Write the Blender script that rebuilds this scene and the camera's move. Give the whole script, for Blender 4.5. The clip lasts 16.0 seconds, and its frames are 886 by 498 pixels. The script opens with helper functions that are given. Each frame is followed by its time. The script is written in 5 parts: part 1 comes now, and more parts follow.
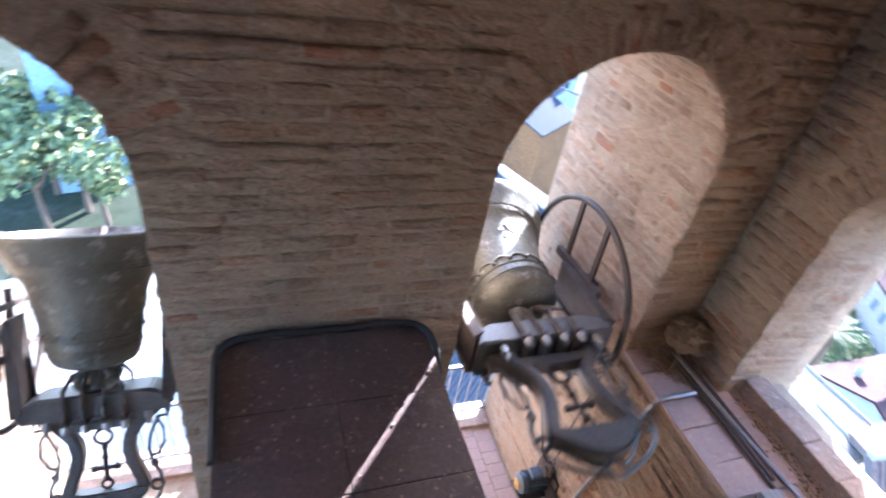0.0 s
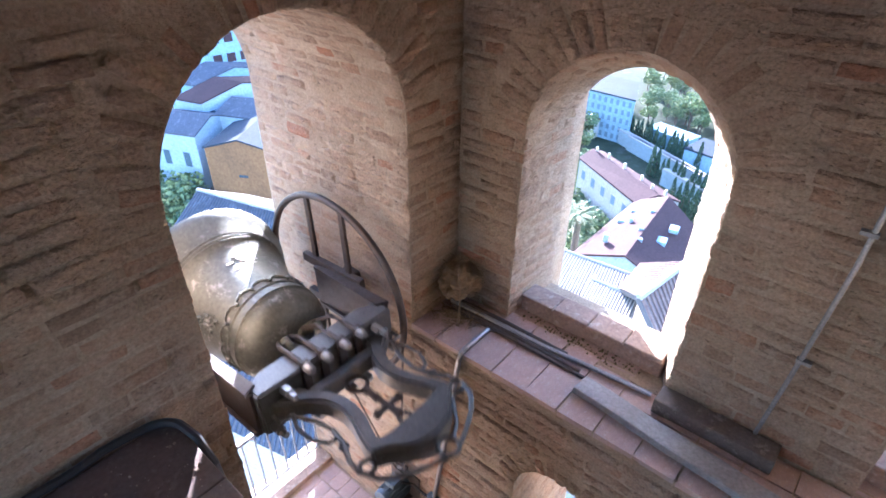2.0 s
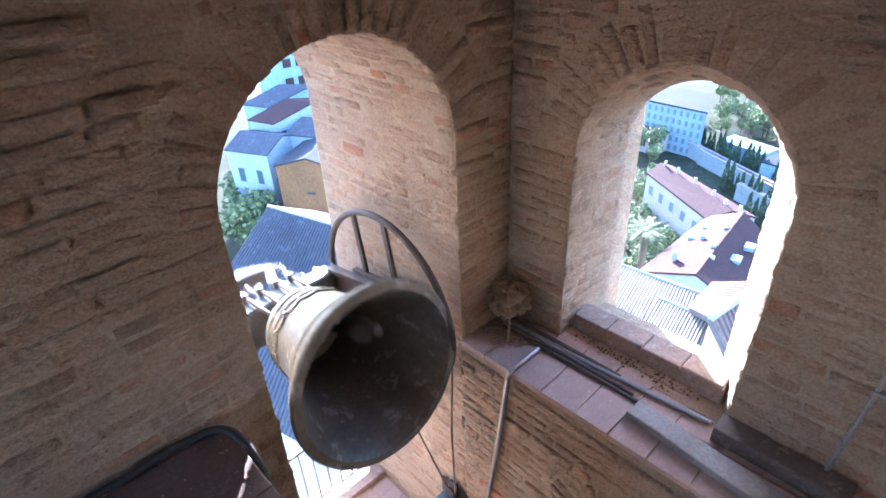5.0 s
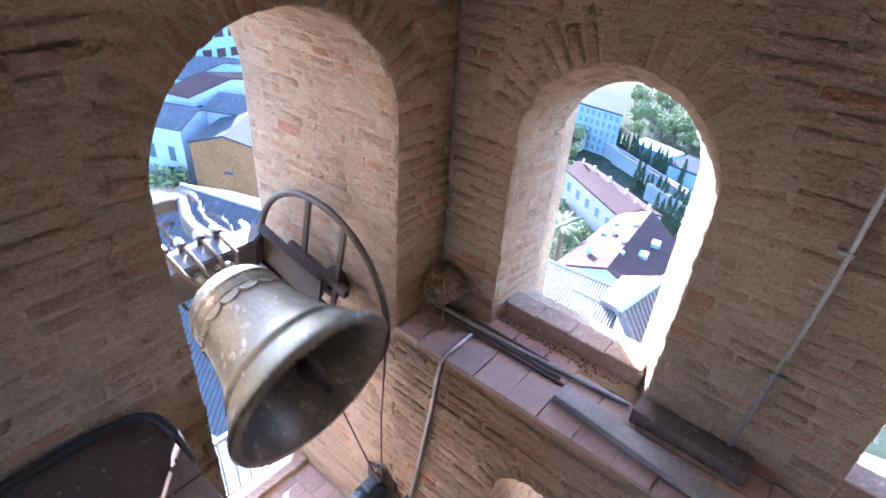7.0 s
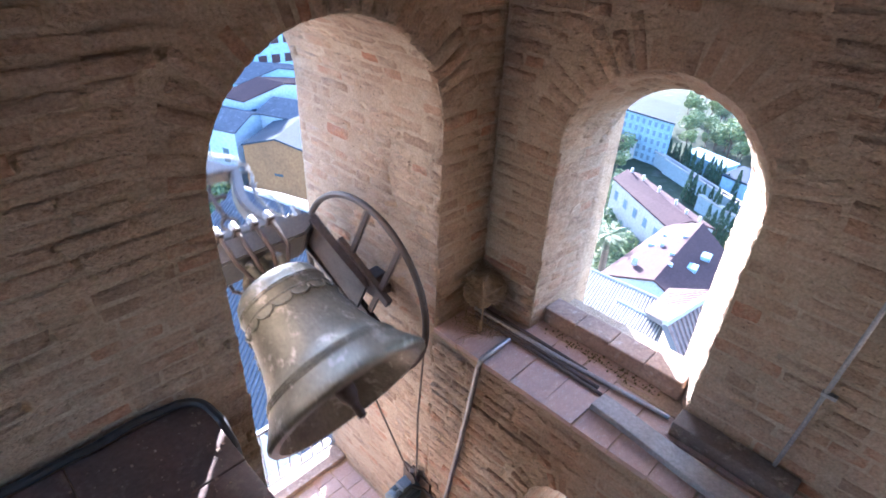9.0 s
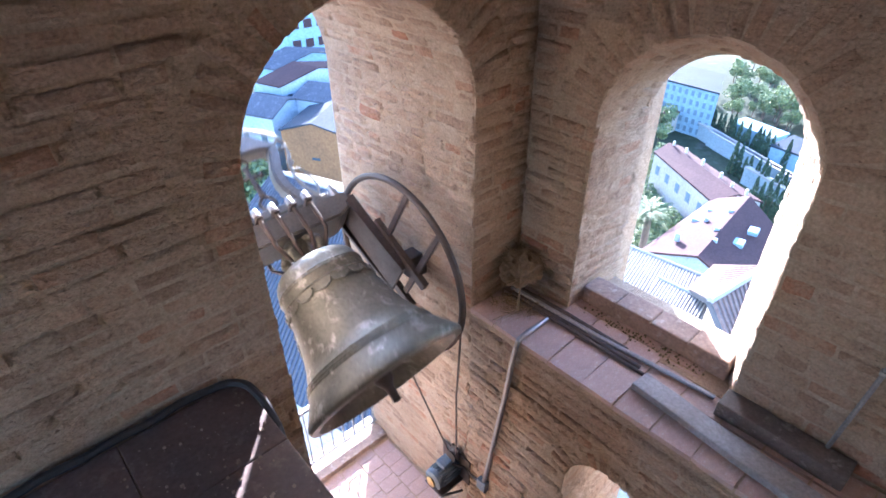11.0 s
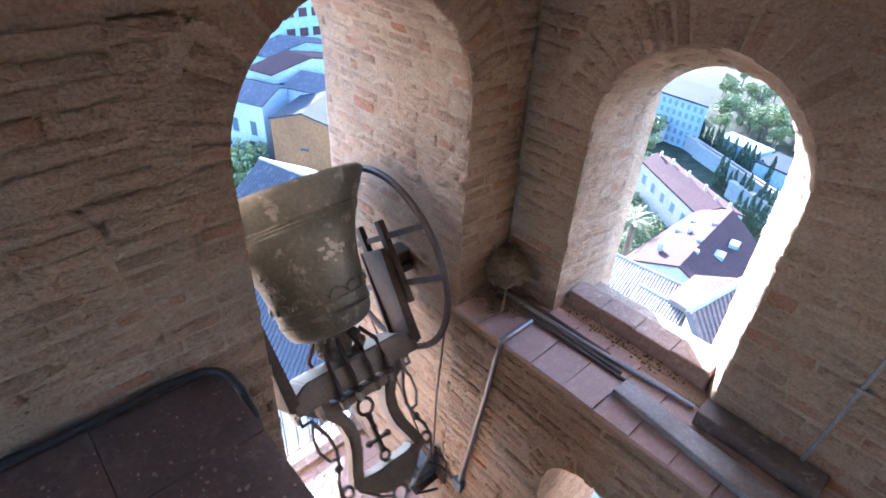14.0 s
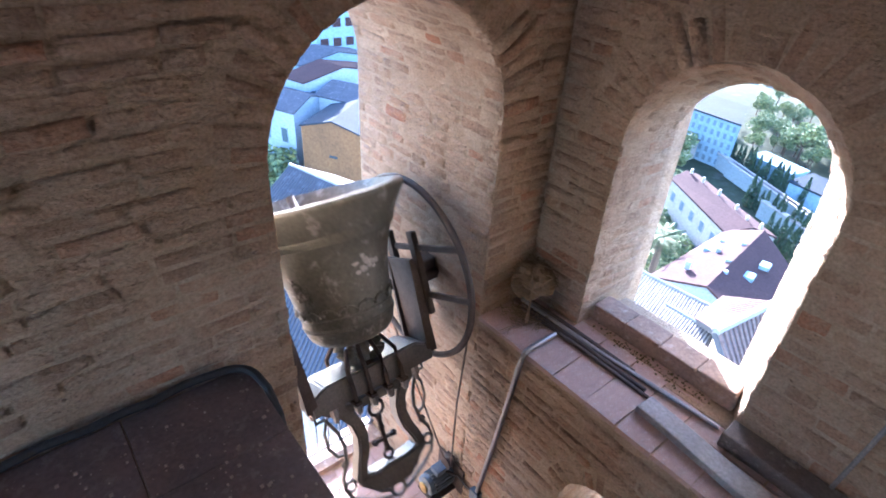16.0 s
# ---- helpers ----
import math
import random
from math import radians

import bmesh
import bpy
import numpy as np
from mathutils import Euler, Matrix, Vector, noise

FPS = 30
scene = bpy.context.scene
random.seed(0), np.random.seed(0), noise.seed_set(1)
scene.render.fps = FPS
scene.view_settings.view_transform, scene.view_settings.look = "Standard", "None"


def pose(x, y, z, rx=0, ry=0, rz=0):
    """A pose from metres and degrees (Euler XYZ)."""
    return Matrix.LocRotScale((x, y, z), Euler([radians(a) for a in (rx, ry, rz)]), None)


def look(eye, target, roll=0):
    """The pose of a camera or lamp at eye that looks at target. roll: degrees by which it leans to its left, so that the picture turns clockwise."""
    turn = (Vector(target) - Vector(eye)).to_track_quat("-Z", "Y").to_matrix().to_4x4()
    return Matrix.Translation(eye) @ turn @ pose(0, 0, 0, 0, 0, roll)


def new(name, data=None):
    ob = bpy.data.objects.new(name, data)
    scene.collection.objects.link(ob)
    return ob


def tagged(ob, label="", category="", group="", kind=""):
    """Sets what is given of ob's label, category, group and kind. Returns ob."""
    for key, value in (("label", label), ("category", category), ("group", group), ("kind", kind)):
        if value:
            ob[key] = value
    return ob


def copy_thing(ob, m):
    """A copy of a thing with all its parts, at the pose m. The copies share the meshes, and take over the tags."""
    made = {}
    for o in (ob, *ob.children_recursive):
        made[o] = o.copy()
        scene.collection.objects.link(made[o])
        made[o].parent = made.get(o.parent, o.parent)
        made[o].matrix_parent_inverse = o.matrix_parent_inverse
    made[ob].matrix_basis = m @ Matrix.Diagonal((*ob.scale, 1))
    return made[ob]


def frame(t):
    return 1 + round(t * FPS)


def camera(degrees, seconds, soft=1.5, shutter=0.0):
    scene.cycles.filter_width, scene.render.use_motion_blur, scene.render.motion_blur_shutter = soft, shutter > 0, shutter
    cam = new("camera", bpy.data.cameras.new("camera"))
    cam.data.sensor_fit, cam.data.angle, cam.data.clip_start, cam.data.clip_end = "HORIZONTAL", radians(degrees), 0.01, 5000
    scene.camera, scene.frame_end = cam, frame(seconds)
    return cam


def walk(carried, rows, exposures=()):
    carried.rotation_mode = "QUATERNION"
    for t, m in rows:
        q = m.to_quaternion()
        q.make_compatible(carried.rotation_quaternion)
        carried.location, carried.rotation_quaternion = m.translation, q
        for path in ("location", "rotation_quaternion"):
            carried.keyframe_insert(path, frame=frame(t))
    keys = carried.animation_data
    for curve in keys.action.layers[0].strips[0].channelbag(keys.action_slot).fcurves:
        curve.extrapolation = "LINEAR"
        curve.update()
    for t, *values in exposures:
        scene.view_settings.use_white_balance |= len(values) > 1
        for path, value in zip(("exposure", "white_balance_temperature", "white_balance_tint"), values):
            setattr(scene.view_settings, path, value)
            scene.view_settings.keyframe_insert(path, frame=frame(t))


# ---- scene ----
# ---- camera ----
cam = camera(78.0, 16.0, soft=1.7, shutter=0.35)
# seconds, eye, yaw, pitch, roll
PATH = [
    (0.0, -2.719, -1.955, 2.474, -23.34, -35.94, 11.13),
    (0.5, -2.520, -1.870, 2.314, -37.34, -33.73, 7.86),
    (1.0, -2.409, -1.864, 2.300, -45.47, -33.79, 7.52),
    (1.5, -2.370, -1.844, 2.303, -51.65, -33.74, 7.10),
    (2.0, -2.347, -1.857, 2.294, -49.86, -33.22, 0.66),
    (2.5, -2.344, -1.863, 2.296, -49.28, -33.33, 0.95),
    (3.0, -2.303, -1.866, 2.288, -44.39, -30.19, -6.19),
    (3.5, -2.300, -1.867, 2.291, -44.18, -29.62, -3.48),
    (4.0, -2.308, -1.876, 2.290, -44.21, -30.40, -2.26),
    (4.2, -2.285, -1.915, 2.305, -41.93, -30.90, -3.40),
    (6.3, -2.397, -1.859, 2.283, -47.34, -32.10, 2.00),
    (6.5, -2.412, -1.836, 2.275, -49.71, -31.84, 3.04),
    (7.0, -2.369, -1.856, 2.292, -51.84, -32.56, 3.99),
    (7.5, -2.424, -1.800, 2.269, -52.60, -31.68, 3.94),
    (8.0, -2.439, -1.818, 2.287, -51.15, -31.79, 2.11),
    (8.5, -2.446, -1.807, 2.274, -52.14, -31.22, 4.63),
    (9.0, -2.389, -1.887, 2.300, -46.53, -32.23, 2.91),
    (9.5, -2.402, -1.878, 2.282, -45.68, -32.80, 2.76),
    (9.7, -2.340, -1.935, 2.302, -42.56, -33.65, -0.70),
    (11.8, -2.378, -1.852, 2.276, -41.50, -34.40, -0.20),
    (12.0, -2.378, -1.852, 2.276, -41.14, -33.84, 0.18),
    (12.5, -2.369, -1.852, 2.283, -42.52, -34.09, 0.95),
    (13.0, -2.364, -1.852, 2.265, -43.93, -34.55, 1.13),
    (13.5, -2.366, -1.852, 2.268, -44.17, -34.25, 2.10),
    (14.0, -2.370, -1.855, 2.267, -43.88, -34.55, 3.25),
    (14.5, -2.367, -1.858, 2.279, -44.13, -34.91, 2.81),
    (15.0, -2.378, -1.858, 2.269, -44.45, -34.77, 2.94),
    (15.5, -2.372, -1.861, 2.266, -43.98, -34.34, 2.96),
    (16.0, -2.398, -1.864, 2.270, -40.84, -33.58, 3.58),
]


def cam_pose(x, y, z, yaw, pitch, roll):
    return pose(x, y, z, 0, 0, yaw) @ pose(0, 0, 0, 90 + pitch) @ pose(0, 0, 0, 0, 0, roll)


walk(cam, [(t, cam_pose(*v)) for t, *v in PATH], exposures=((0.0, 3.66, 5080, 20), (16.0, 3.66, 5080, 20)))

# ---- world and sun ----
SUN_AZ, SUN_EL = 41.2, 17.0   # degrees from +y towards +x, and up
world = bpy.data.worlds.new("sky")
scene.world = world
world.use_nodes = True
sky = world.node_tree.nodes.new("ShaderNodeTexSky")
sky.sky_type, sky.sun_disc = "NISHITA", False
sky.sun_elevation, sky.sun_rotation = radians(SUN_EL), radians(SUN_AZ)
world.node_tree.links.new(sky.outputs[0], world.node_tree.nodes["Background"].inputs[0])
world.node_tree.nodes["Background"].inputs[1].default_value = 0.15
sun = new("sun", bpy.data.lights.new("sun", "SUN"))
sun.data.energy, sun.data.angle, sun.data.color = 5.0, radians(0.5), (1.0, 0.90, 0.78)
_s = Vector((math.sin(radians(SUN_AZ)) * math.cos(radians(SUN_EL)), math.cos(radians(SUN_AZ)) * math.cos(radians(SUN_EL)), math.sin(radians(SUN_EL))))
sun.matrix_world = look(_s * 30, (0, 0, 0))

# ---- materials ----


def nodes_of(name):
    m = bpy.data.materials.new(name)
    m.use_nodes = True
    t = m.node_tree
    return m, t, t.nodes["Principled BSDF"]


def add(t, kind, **inputs):
    n = t.nodes.new("ShaderNode" + kind)
    for k, v in inputs.items():
        n.inputs[k.replace("_", " ")].default_value = v
    return n


def ramp(t, fac, stops):
    r = t.nodes.new("ShaderNodeValToRGB")
    e = r.color_ramp.elements
    while len(e) < len(stops):
        e.new(0.5)
    for el, (p, c) in zip(e, stops):
        el.position, el.color = p, (*c, 1)
    t.links.new(fac, r.inputs[0])
    return r.outputs[0]


def mix(t, fac, a, b, mode="MIX"):
    m = t.nodes.new("ShaderNodeMix")
    m.data_type, m.blend_type = "RGBA", mode
    for sock, v in ((m.inputs[0], fac), (m.inputs[6], a), (m.inputs[7], b)):
        if hasattr(v, "is_linked"):
            t.links.new(v, sock)
        elif isinstance(v, (int, float)):
            sock.default_value = v
        else:
            sock.default_value = (*v, 1)
    return m.outputs[2]


def noise_of(t, scale, detail=5.0, rough=0.6, coord=None):
    n = add(t, "TexNoise", Scale=scale, Detail=detail, Roughness=rough)
    if coord is None:
        coord = t.nodes.new("ShaderNodeNewGeometry").outputs["Position"]
    t.links.new(coord, n.inputs["Vector"])
    return n.outputs[0]


def object_coord(t):
    return t.nodes.new("ShaderNodeTexCoord").outputs["Object"]


def bump(t, p, height, strength=0.5, dist=0.01):
    b = add(t, "Bump", Strength=strength, Distance=dist)
    t.links.new(height, b.inputs["Height"])
    t.links.new(b.outputs[0], p.inputs["Normal"])


def worn(name, base, dark, rough=0.8, metal=0.0, scale=6.0, fine=60.0, relief=0.4, depth=0.006, light=None, amount=0.6):
    """A two-scale surface: base colour, darker stains and fine grain."""
    m, t, p = nodes_of(name)
    c = object_coord(t)
    big, small = noise_of(t, scale, 6, 0.62, c), noise_of(t, fine, 4, 0.6, c)
    col = mix(t, ramp(t, big, [(0.38, (0, 0, 0)), (0.66, (amount,) * 3)]), base, dark)
    if light:
        spots = noise_of(t, scale * 2.7, 5, 0.7, c)
        col = mix(t, ramp(t, spots, [(0.56, (0, 0, 0)), (0.64, (0.8,) * 3)]), col, light)
    col = mix(t, 0.5, col, ramp(t, small, [(0.3, (0.55,) * 3), (0.7, (1.3,) * 3)]), "MULTIPLY")
    t.links.new(col, p.inputs["Base Color"])
    p.inputs["Roughness"].default_value, p.inputs["Metallic"].default_value = rough, metal
    bump(t, p, mix(t, 0.5, big, small), relief, depth)
    return m


def plain(name, col, rough=0.7, metal=0.0):
    return worn(name, col, tuple(c * 0.7 for c in col), rough, metal, 3.0, 40.0, 0.15, 0.003, amount=0.4)


def brick_material(name, kind):
    """Old hand-made brick smeared with lime mortar; each piece has its own tone. kind: single, joined or mortar."""
    m, t, p = nodes_of(name)
    smear = (0.50, 0.40, 0.29)
    big, mid, small = noise_of(t, 1.3, 4, 0.6), noise_of(t, 7.0, 6, 0.65), noise_of(t, 75.0, 4, 0.65)
    if kind == "mortar":
        col = mix(t, ramp(t, mid, [(0.35, (0, 0, 0)), (0.7, (1, 1, 1))]), smear, (0.41, 0.31, 0.21))
    else:
        if kind == "single":
            tone = t.nodes.new("ShaderNodeObjectInfo").outputs["Random"]
        else:
            tone = t.nodes.new("ShaderNodeNewGeometry").outputs["Random Per Island"]
        col = ramp(t, tone, [(0.0, (0.28, 0.195, 0.135)), (0.2, (0.36, 0.25, 0.17)), (0.45, (0.42, 0.30, 0.205)), (0.68, (0.46, 0.335, 0.235)), (0.89, (0.40, 0.255, 0.165)), (0.965, (0.40, 0.22, 0.135)), (1.0, (0.37, 0.15, 0.08))])
        col = mix(t, ramp(t, mid, [(0.44, (0, 0, 0)), (0.62, (0.7,) * 3)]), col, smear)
    col = mix(t, ramp(t, big, [(0.35, (0.5,) * 3), (0.65, (0, 0, 0))]), col, (0.27, 0.195, 0.13))
    stains = noise_of(t, 3.4, 5, 0.6)
    col = mix(t, ramp(t, stains, [(0.5, (0, 0, 0)), (0.72, (0.35,) * 3)]), col, (0.30, 0.20, 0.13))
    col = mix(t, 0.55, col, ramp(t, small, [(0.3, (0.5,) * 3), (0.68, (1.35,) * 3)]), "MULTIPLY")
    # pits lie in the direction of the courses
    flat = t.nodes.new("ShaderNodeVectorMath")
    flat.operation = "MULTIPLY"
    flat.inputs[1].default_value = (1.0, 1.0, 2.0)
    t.links.new(t.nodes.new("ShaderNodeNewGeometry").outputs["Position"], flat.inputs[0])
    holes = noise_of(t, 26.0, 5, 0.62, flat.outputs[0])
    hole = ramp(t, holes, [(0.29, (0.75,) * 3), (0.35, (0, 0, 0))])
    col = mix(t, hole, col, (0.10, 0.072, 0.052))
    t.links.new(col, p.inputs["Base Color"])
    p.inputs["Roughness"].default_value = 0.93
    grit = noise_of(t, 34.0, 6, 0.75)
    lumps = noise_of(t, 10.0, 5, 0.6, flat.outputs[0])
    rough = mix(t, 0.5, mix(t, 0.3, mid, small), grit)
    bump(t, p, mix(t, 0.6, mix(t, hole, rough, (0, 0, 0)), lumps), 1.0, 0.085)
    return m


M_BRICK1 = brick_material("brick_single", "single")
M_BRICK = brick_material("brick_joined", "joined")
M_MORTAR = brick_material("lime_mortar", "mortar")
M_TILE = worn("terracotta_tile", (0.47, 0.345, 0.295), (0.36, 0.265, 0.23), 0.85, 0, 4.0, 60.0, 0.4, 0.004, light=(0.52, 0.44, 0.39))
M_DARKTILE = worn("dark_slab_tile", (0.165, 0.11, 0.095), (0.095, 0.072, 0.066), 0.8, 0, 5.0, 50.0, 0.5, 0.005, light=(0.21, 0.155, 0.135))
M_STONE = worn("weathered_stone", (0.36, 0.265, 0.21), (0.21, 0.15, 0.115), 0.9, 0, 6.0, 45.0, 0.7, 0.01, light=(0.45, 0.38, 0.32))
M_BRONZE = worn("patinated_bronze", (0.21, 0.212, 0.172), (0.09, 0.092, 0.074), 0.5, 0.35, 3.0, 45.0, 0.4, 0.005, light=(0.44, 0.43, 0.39))
M_LIME = worn("lime_wash", (0.68, 0.66, 0.60), (0.5, 0.48, 0.43), 0.9, 0, 20.0, 90.0, 0.3, 0.002)
M_BRONZE_IN = worn("bronze_inside", (0.19, 0.18, 0.15), (0.07, 0.066, 0.058), 0.42, 0.45, 3.0, 40.0, 0.3, 0.004, light=(0.36, 0.36, 0.33))
M_YOKE = worn("grey_painted_steel", (0.165, 0.165, 0.157), (0.095, 0.095, 0.092), 0.40, 0.4, 5.0, 60.0, 0.2, 0.002)
M_IRON = worn("rusty_iron", (0.10, 0.085, 0.075), (0.06, 0.04, 0.03), 0.6, 0.5, 9.0, 70.0, 0.3, 0.002)
M_GALV = worn("galvanised_steel", (0.36, 0.36, 0.36), (0.25, 0.25, 0.25), 0.42, 0.8, 14.0, 90.0, 0.15, 0.001)
M_MOTOR = worn("blue_grey_paint", (0.15, 0.20, 0.25), (0.08, 0.10, 0.12), 0.5, 0.2, 9.0, 70.0, 0.2, 0.001)
M_BRASS = worn("brass", (0.5, 0.36, 0.14), (0.25, 0.18, 0.08), 0.4, 0.8, 14.0, 90.0, 0.1, 0.001)
M_BOARD = worn("weathered_board", (0.34, 0.335, 0.33), (0.21, 0.195, 0.185), 0.85, 0, 5.0, 60.0, 0.5, 0.004)
M_BEAM = worn("dark_beam", (0.15, 0.125, 0.105), (0.085, 0.07, 0.06), 0.85, 0, 6.0, 60.0, 0.5, 0.004, light=(0.25, 0.22, 0.19))
M_CABLE = plain("black_cable", (0.03, 0.03, 0.033), 0.55)
M_ROPE = plain("steel_rope", (0.12, 0.09, 0.075), 0.7)
M_STRAW = worn("straw", (0.24, 0.175, 0.10), (0.10, 0.075, 0.05), 0.95, 0, 30.0, 150.0, 0.8, 0.01)
M_CEIL = worn("ceiling_plaster", (0.42, 0.33, 0.25), (0.28, 0.21, 0.15), 0.9)
M_RAIL = worn("painted_railing", (0.34, 0.36, 0.38), (0.2, 0.2, 0.2), 0.5, 0.4, 14.0)
M_MOSS = worn("dry_moss", (0.14, 0.12, 0.05), (0.07, 0.06, 0.03), 0.95, 0, 20.0, 120.0, 0.8, 0.01)

# ---- mesh helpers ----


def mesh_of(name, verts, faces, mats, smooth=False):
    me = bpy.data.meshes.new(name)
    me.from_pydata([tuple(v) for v in verts], [], faces)
    for m in mats if isinstance(mats, (list, tuple)) else [mats]:
        me.materials.append(m)
    if smooth:
        me.polygons.foreach_set("use_smooth", [True] * len(me.polygons))
    me.update()
    return me


def part(name, bm, material, parent=None, label="", smooth=False):
    """One mesh object from a bmesh, under a thing or a part."""
    bmesh.ops.recalc_face_normals(bm, faces=bm.faces)
    me = bpy.data.meshes.new(name)
    bm.to_mesh(me)
    bm.free()
    me.materials.append(material)
    if smooth:
        me.polygons.foreach_set("use_smooth", [True] * len(me.polygons))
        me.set_sharp_from_angle(angle=radians(38))
    ob = new(name, me)
    ob.parent = parent
    if label:
        tagged(ob, label)
    return ob


def thing(name, place, label, category, group="", kind=""):
    ob = new(name)
    ob.empty_display_size = 0.1
    ob.matrix_basis = place if isinstance(place, Matrix) else Matrix.Translation(place)
    return tagged(ob, label, category, group, kind)


def box(bm, lo, hi, bevel=0.0, m=None):
    a, b = Vector(lo), Vector(hi)
    r = bmesh.ops.create_cube(bm, size=1.0)
    bmesh.ops.transform(bm, verts=r["verts"], matrix=Matrix.Translation((a + b) / 2) @ Matrix.Diagonal((*(b - a), 1)))
    vs = r["verts"]
    if bevel:
        es = list({e for v in vs for e in v.link_edges})
        out = bmesh.ops.bevel(bm, geom=es, offset=bevel, segments=2, profile=0.5, affect="EDGES")
        vs = out["verts"]
    if m is not None:
        bmesh.ops.transform(bm, verts=vs, matrix=m)
    return bm


def tube(bm, pts, r, sides=8, closed=False, r2=None):
    """A round bar along points."""
    pts = [Vector(p) for p in pts]
    n = len(pts)
    rings = []
    up = Vector((0.13, 0.21, 0.97))
    for i, p in enumerate(pts):
        a = pts[i - 1] if i or closed else p
        b = pts[(i + 1) % n] if i < n - 1 or closed else p
        d = (b - a).normalized()
        s = d.cross(up)
        s = s.normalized() if s.length > 1e-4 else d.orthogonal().normalized()
        q = s.cross(d)
        rad = r if r2 is None else r + (r2 - r) * i / (n - 1)
        rings.append([bm.verts.new(p + rad * (math.cos(k * math.tau / sides) * s + math.sin(k * math.tau / sides) * q)) for k in range(sides)])
    for i in range(n if closed else n - 1):
        a, b = rings[i], rings[(i + 1) % n]
        for k in range(sides):
            bm.faces.new((a[k], a[(k + 1) % sides], b[(k + 1) % sides], b[k]))
    if not closed:
        bm.faces.new(rings[0][::-1])
        bm.faces.new(rings[-1])
    return bm


def ring(bm, centre, r, thick, axis="x", sides=32, bars=8):
    c = Vector(centre)
    pts = []
    for k in range(sides):
        a = k * math.tau / sides
        u, v = r * math.cos(a), r * math.sin(a)
        pts.append(c + Vector({"x": (0, u, v), "y": (u, 0, v), "z": (u, v, 0)}[axis]))
    return tube(bm, pts, thick, bars, True)


def lathe(bm, profile, sides=64, centre=(0, 0, 0)):
    c = Vector(centre)
    rows = []
    for r, z in profile:
        if r < 1e-5:
            rows.append([bm.verts.new(c + Vector((0, 0, z)))])
        else:
            rows.append([bm.verts.new(c + Vector((r * math.cos(k * math.tau / sides), r * math.sin(k * math.tau / sides), z))) for k in range(sides)])
    for a, b in zip(rows, rows[1:]):
        for k in range(sides):
            j = (k + 1) % sides
            if len(a) == 1 and len(b) > 1:
                bm.faces.new((a[0], b[k], b[j]))
            elif len(b) == 1 and len(a) > 1:
                bm.faces.new((a[k], b[0], a[j]))
            elif len(a) > 1:
                bm.faces.new((a[k], b[k], b[j], a[j]))
    return bm


def plate(bm, outline, y0, y1, bevel=0.0):
    """A flat shape in x, z with thickness along y."""
    vs = [bm.verts.new((x, y0, z)) for x, z in outline]
    f = bm.faces.new(vs)
    r = bmesh.ops.extrude_face_region(bm, geom=[f])
    top = [g for g in r["geom"] if isinstance(g, bmesh.types.BMVert)]
    bmesh.ops.translate(bm, verts=top, vec=(0, y1 - y0, 0))
    return bm


def strip(bm, left, right, y0, y1):
    """A curved flat bar between two lines of (x, z), with thickness along y."""
    rows = [[bm.verts.new((a[0], y0, a[1])), bm.verts.new((b[0], y0, b[1])), bm.verts.new((b[0], y1, b[1])), bm.verts.new((a[0], y1, a[1]))] for a, b in zip(left, right)]
    for p, q in zip(rows, rows[1:]):
        for k in range(4):
            bm.faces.new((p[k], p[(k + 1) % 4], q[(k + 1) % 4], q[k]))
    bm.faces.new(rows[0][::-1])
    bm.faces.new(rows[-1])
    return bm


# ---- the tower ----
FLOOR, TOP = -2.45, 3.4
COURSE, JOINT = 0.076, 0.02


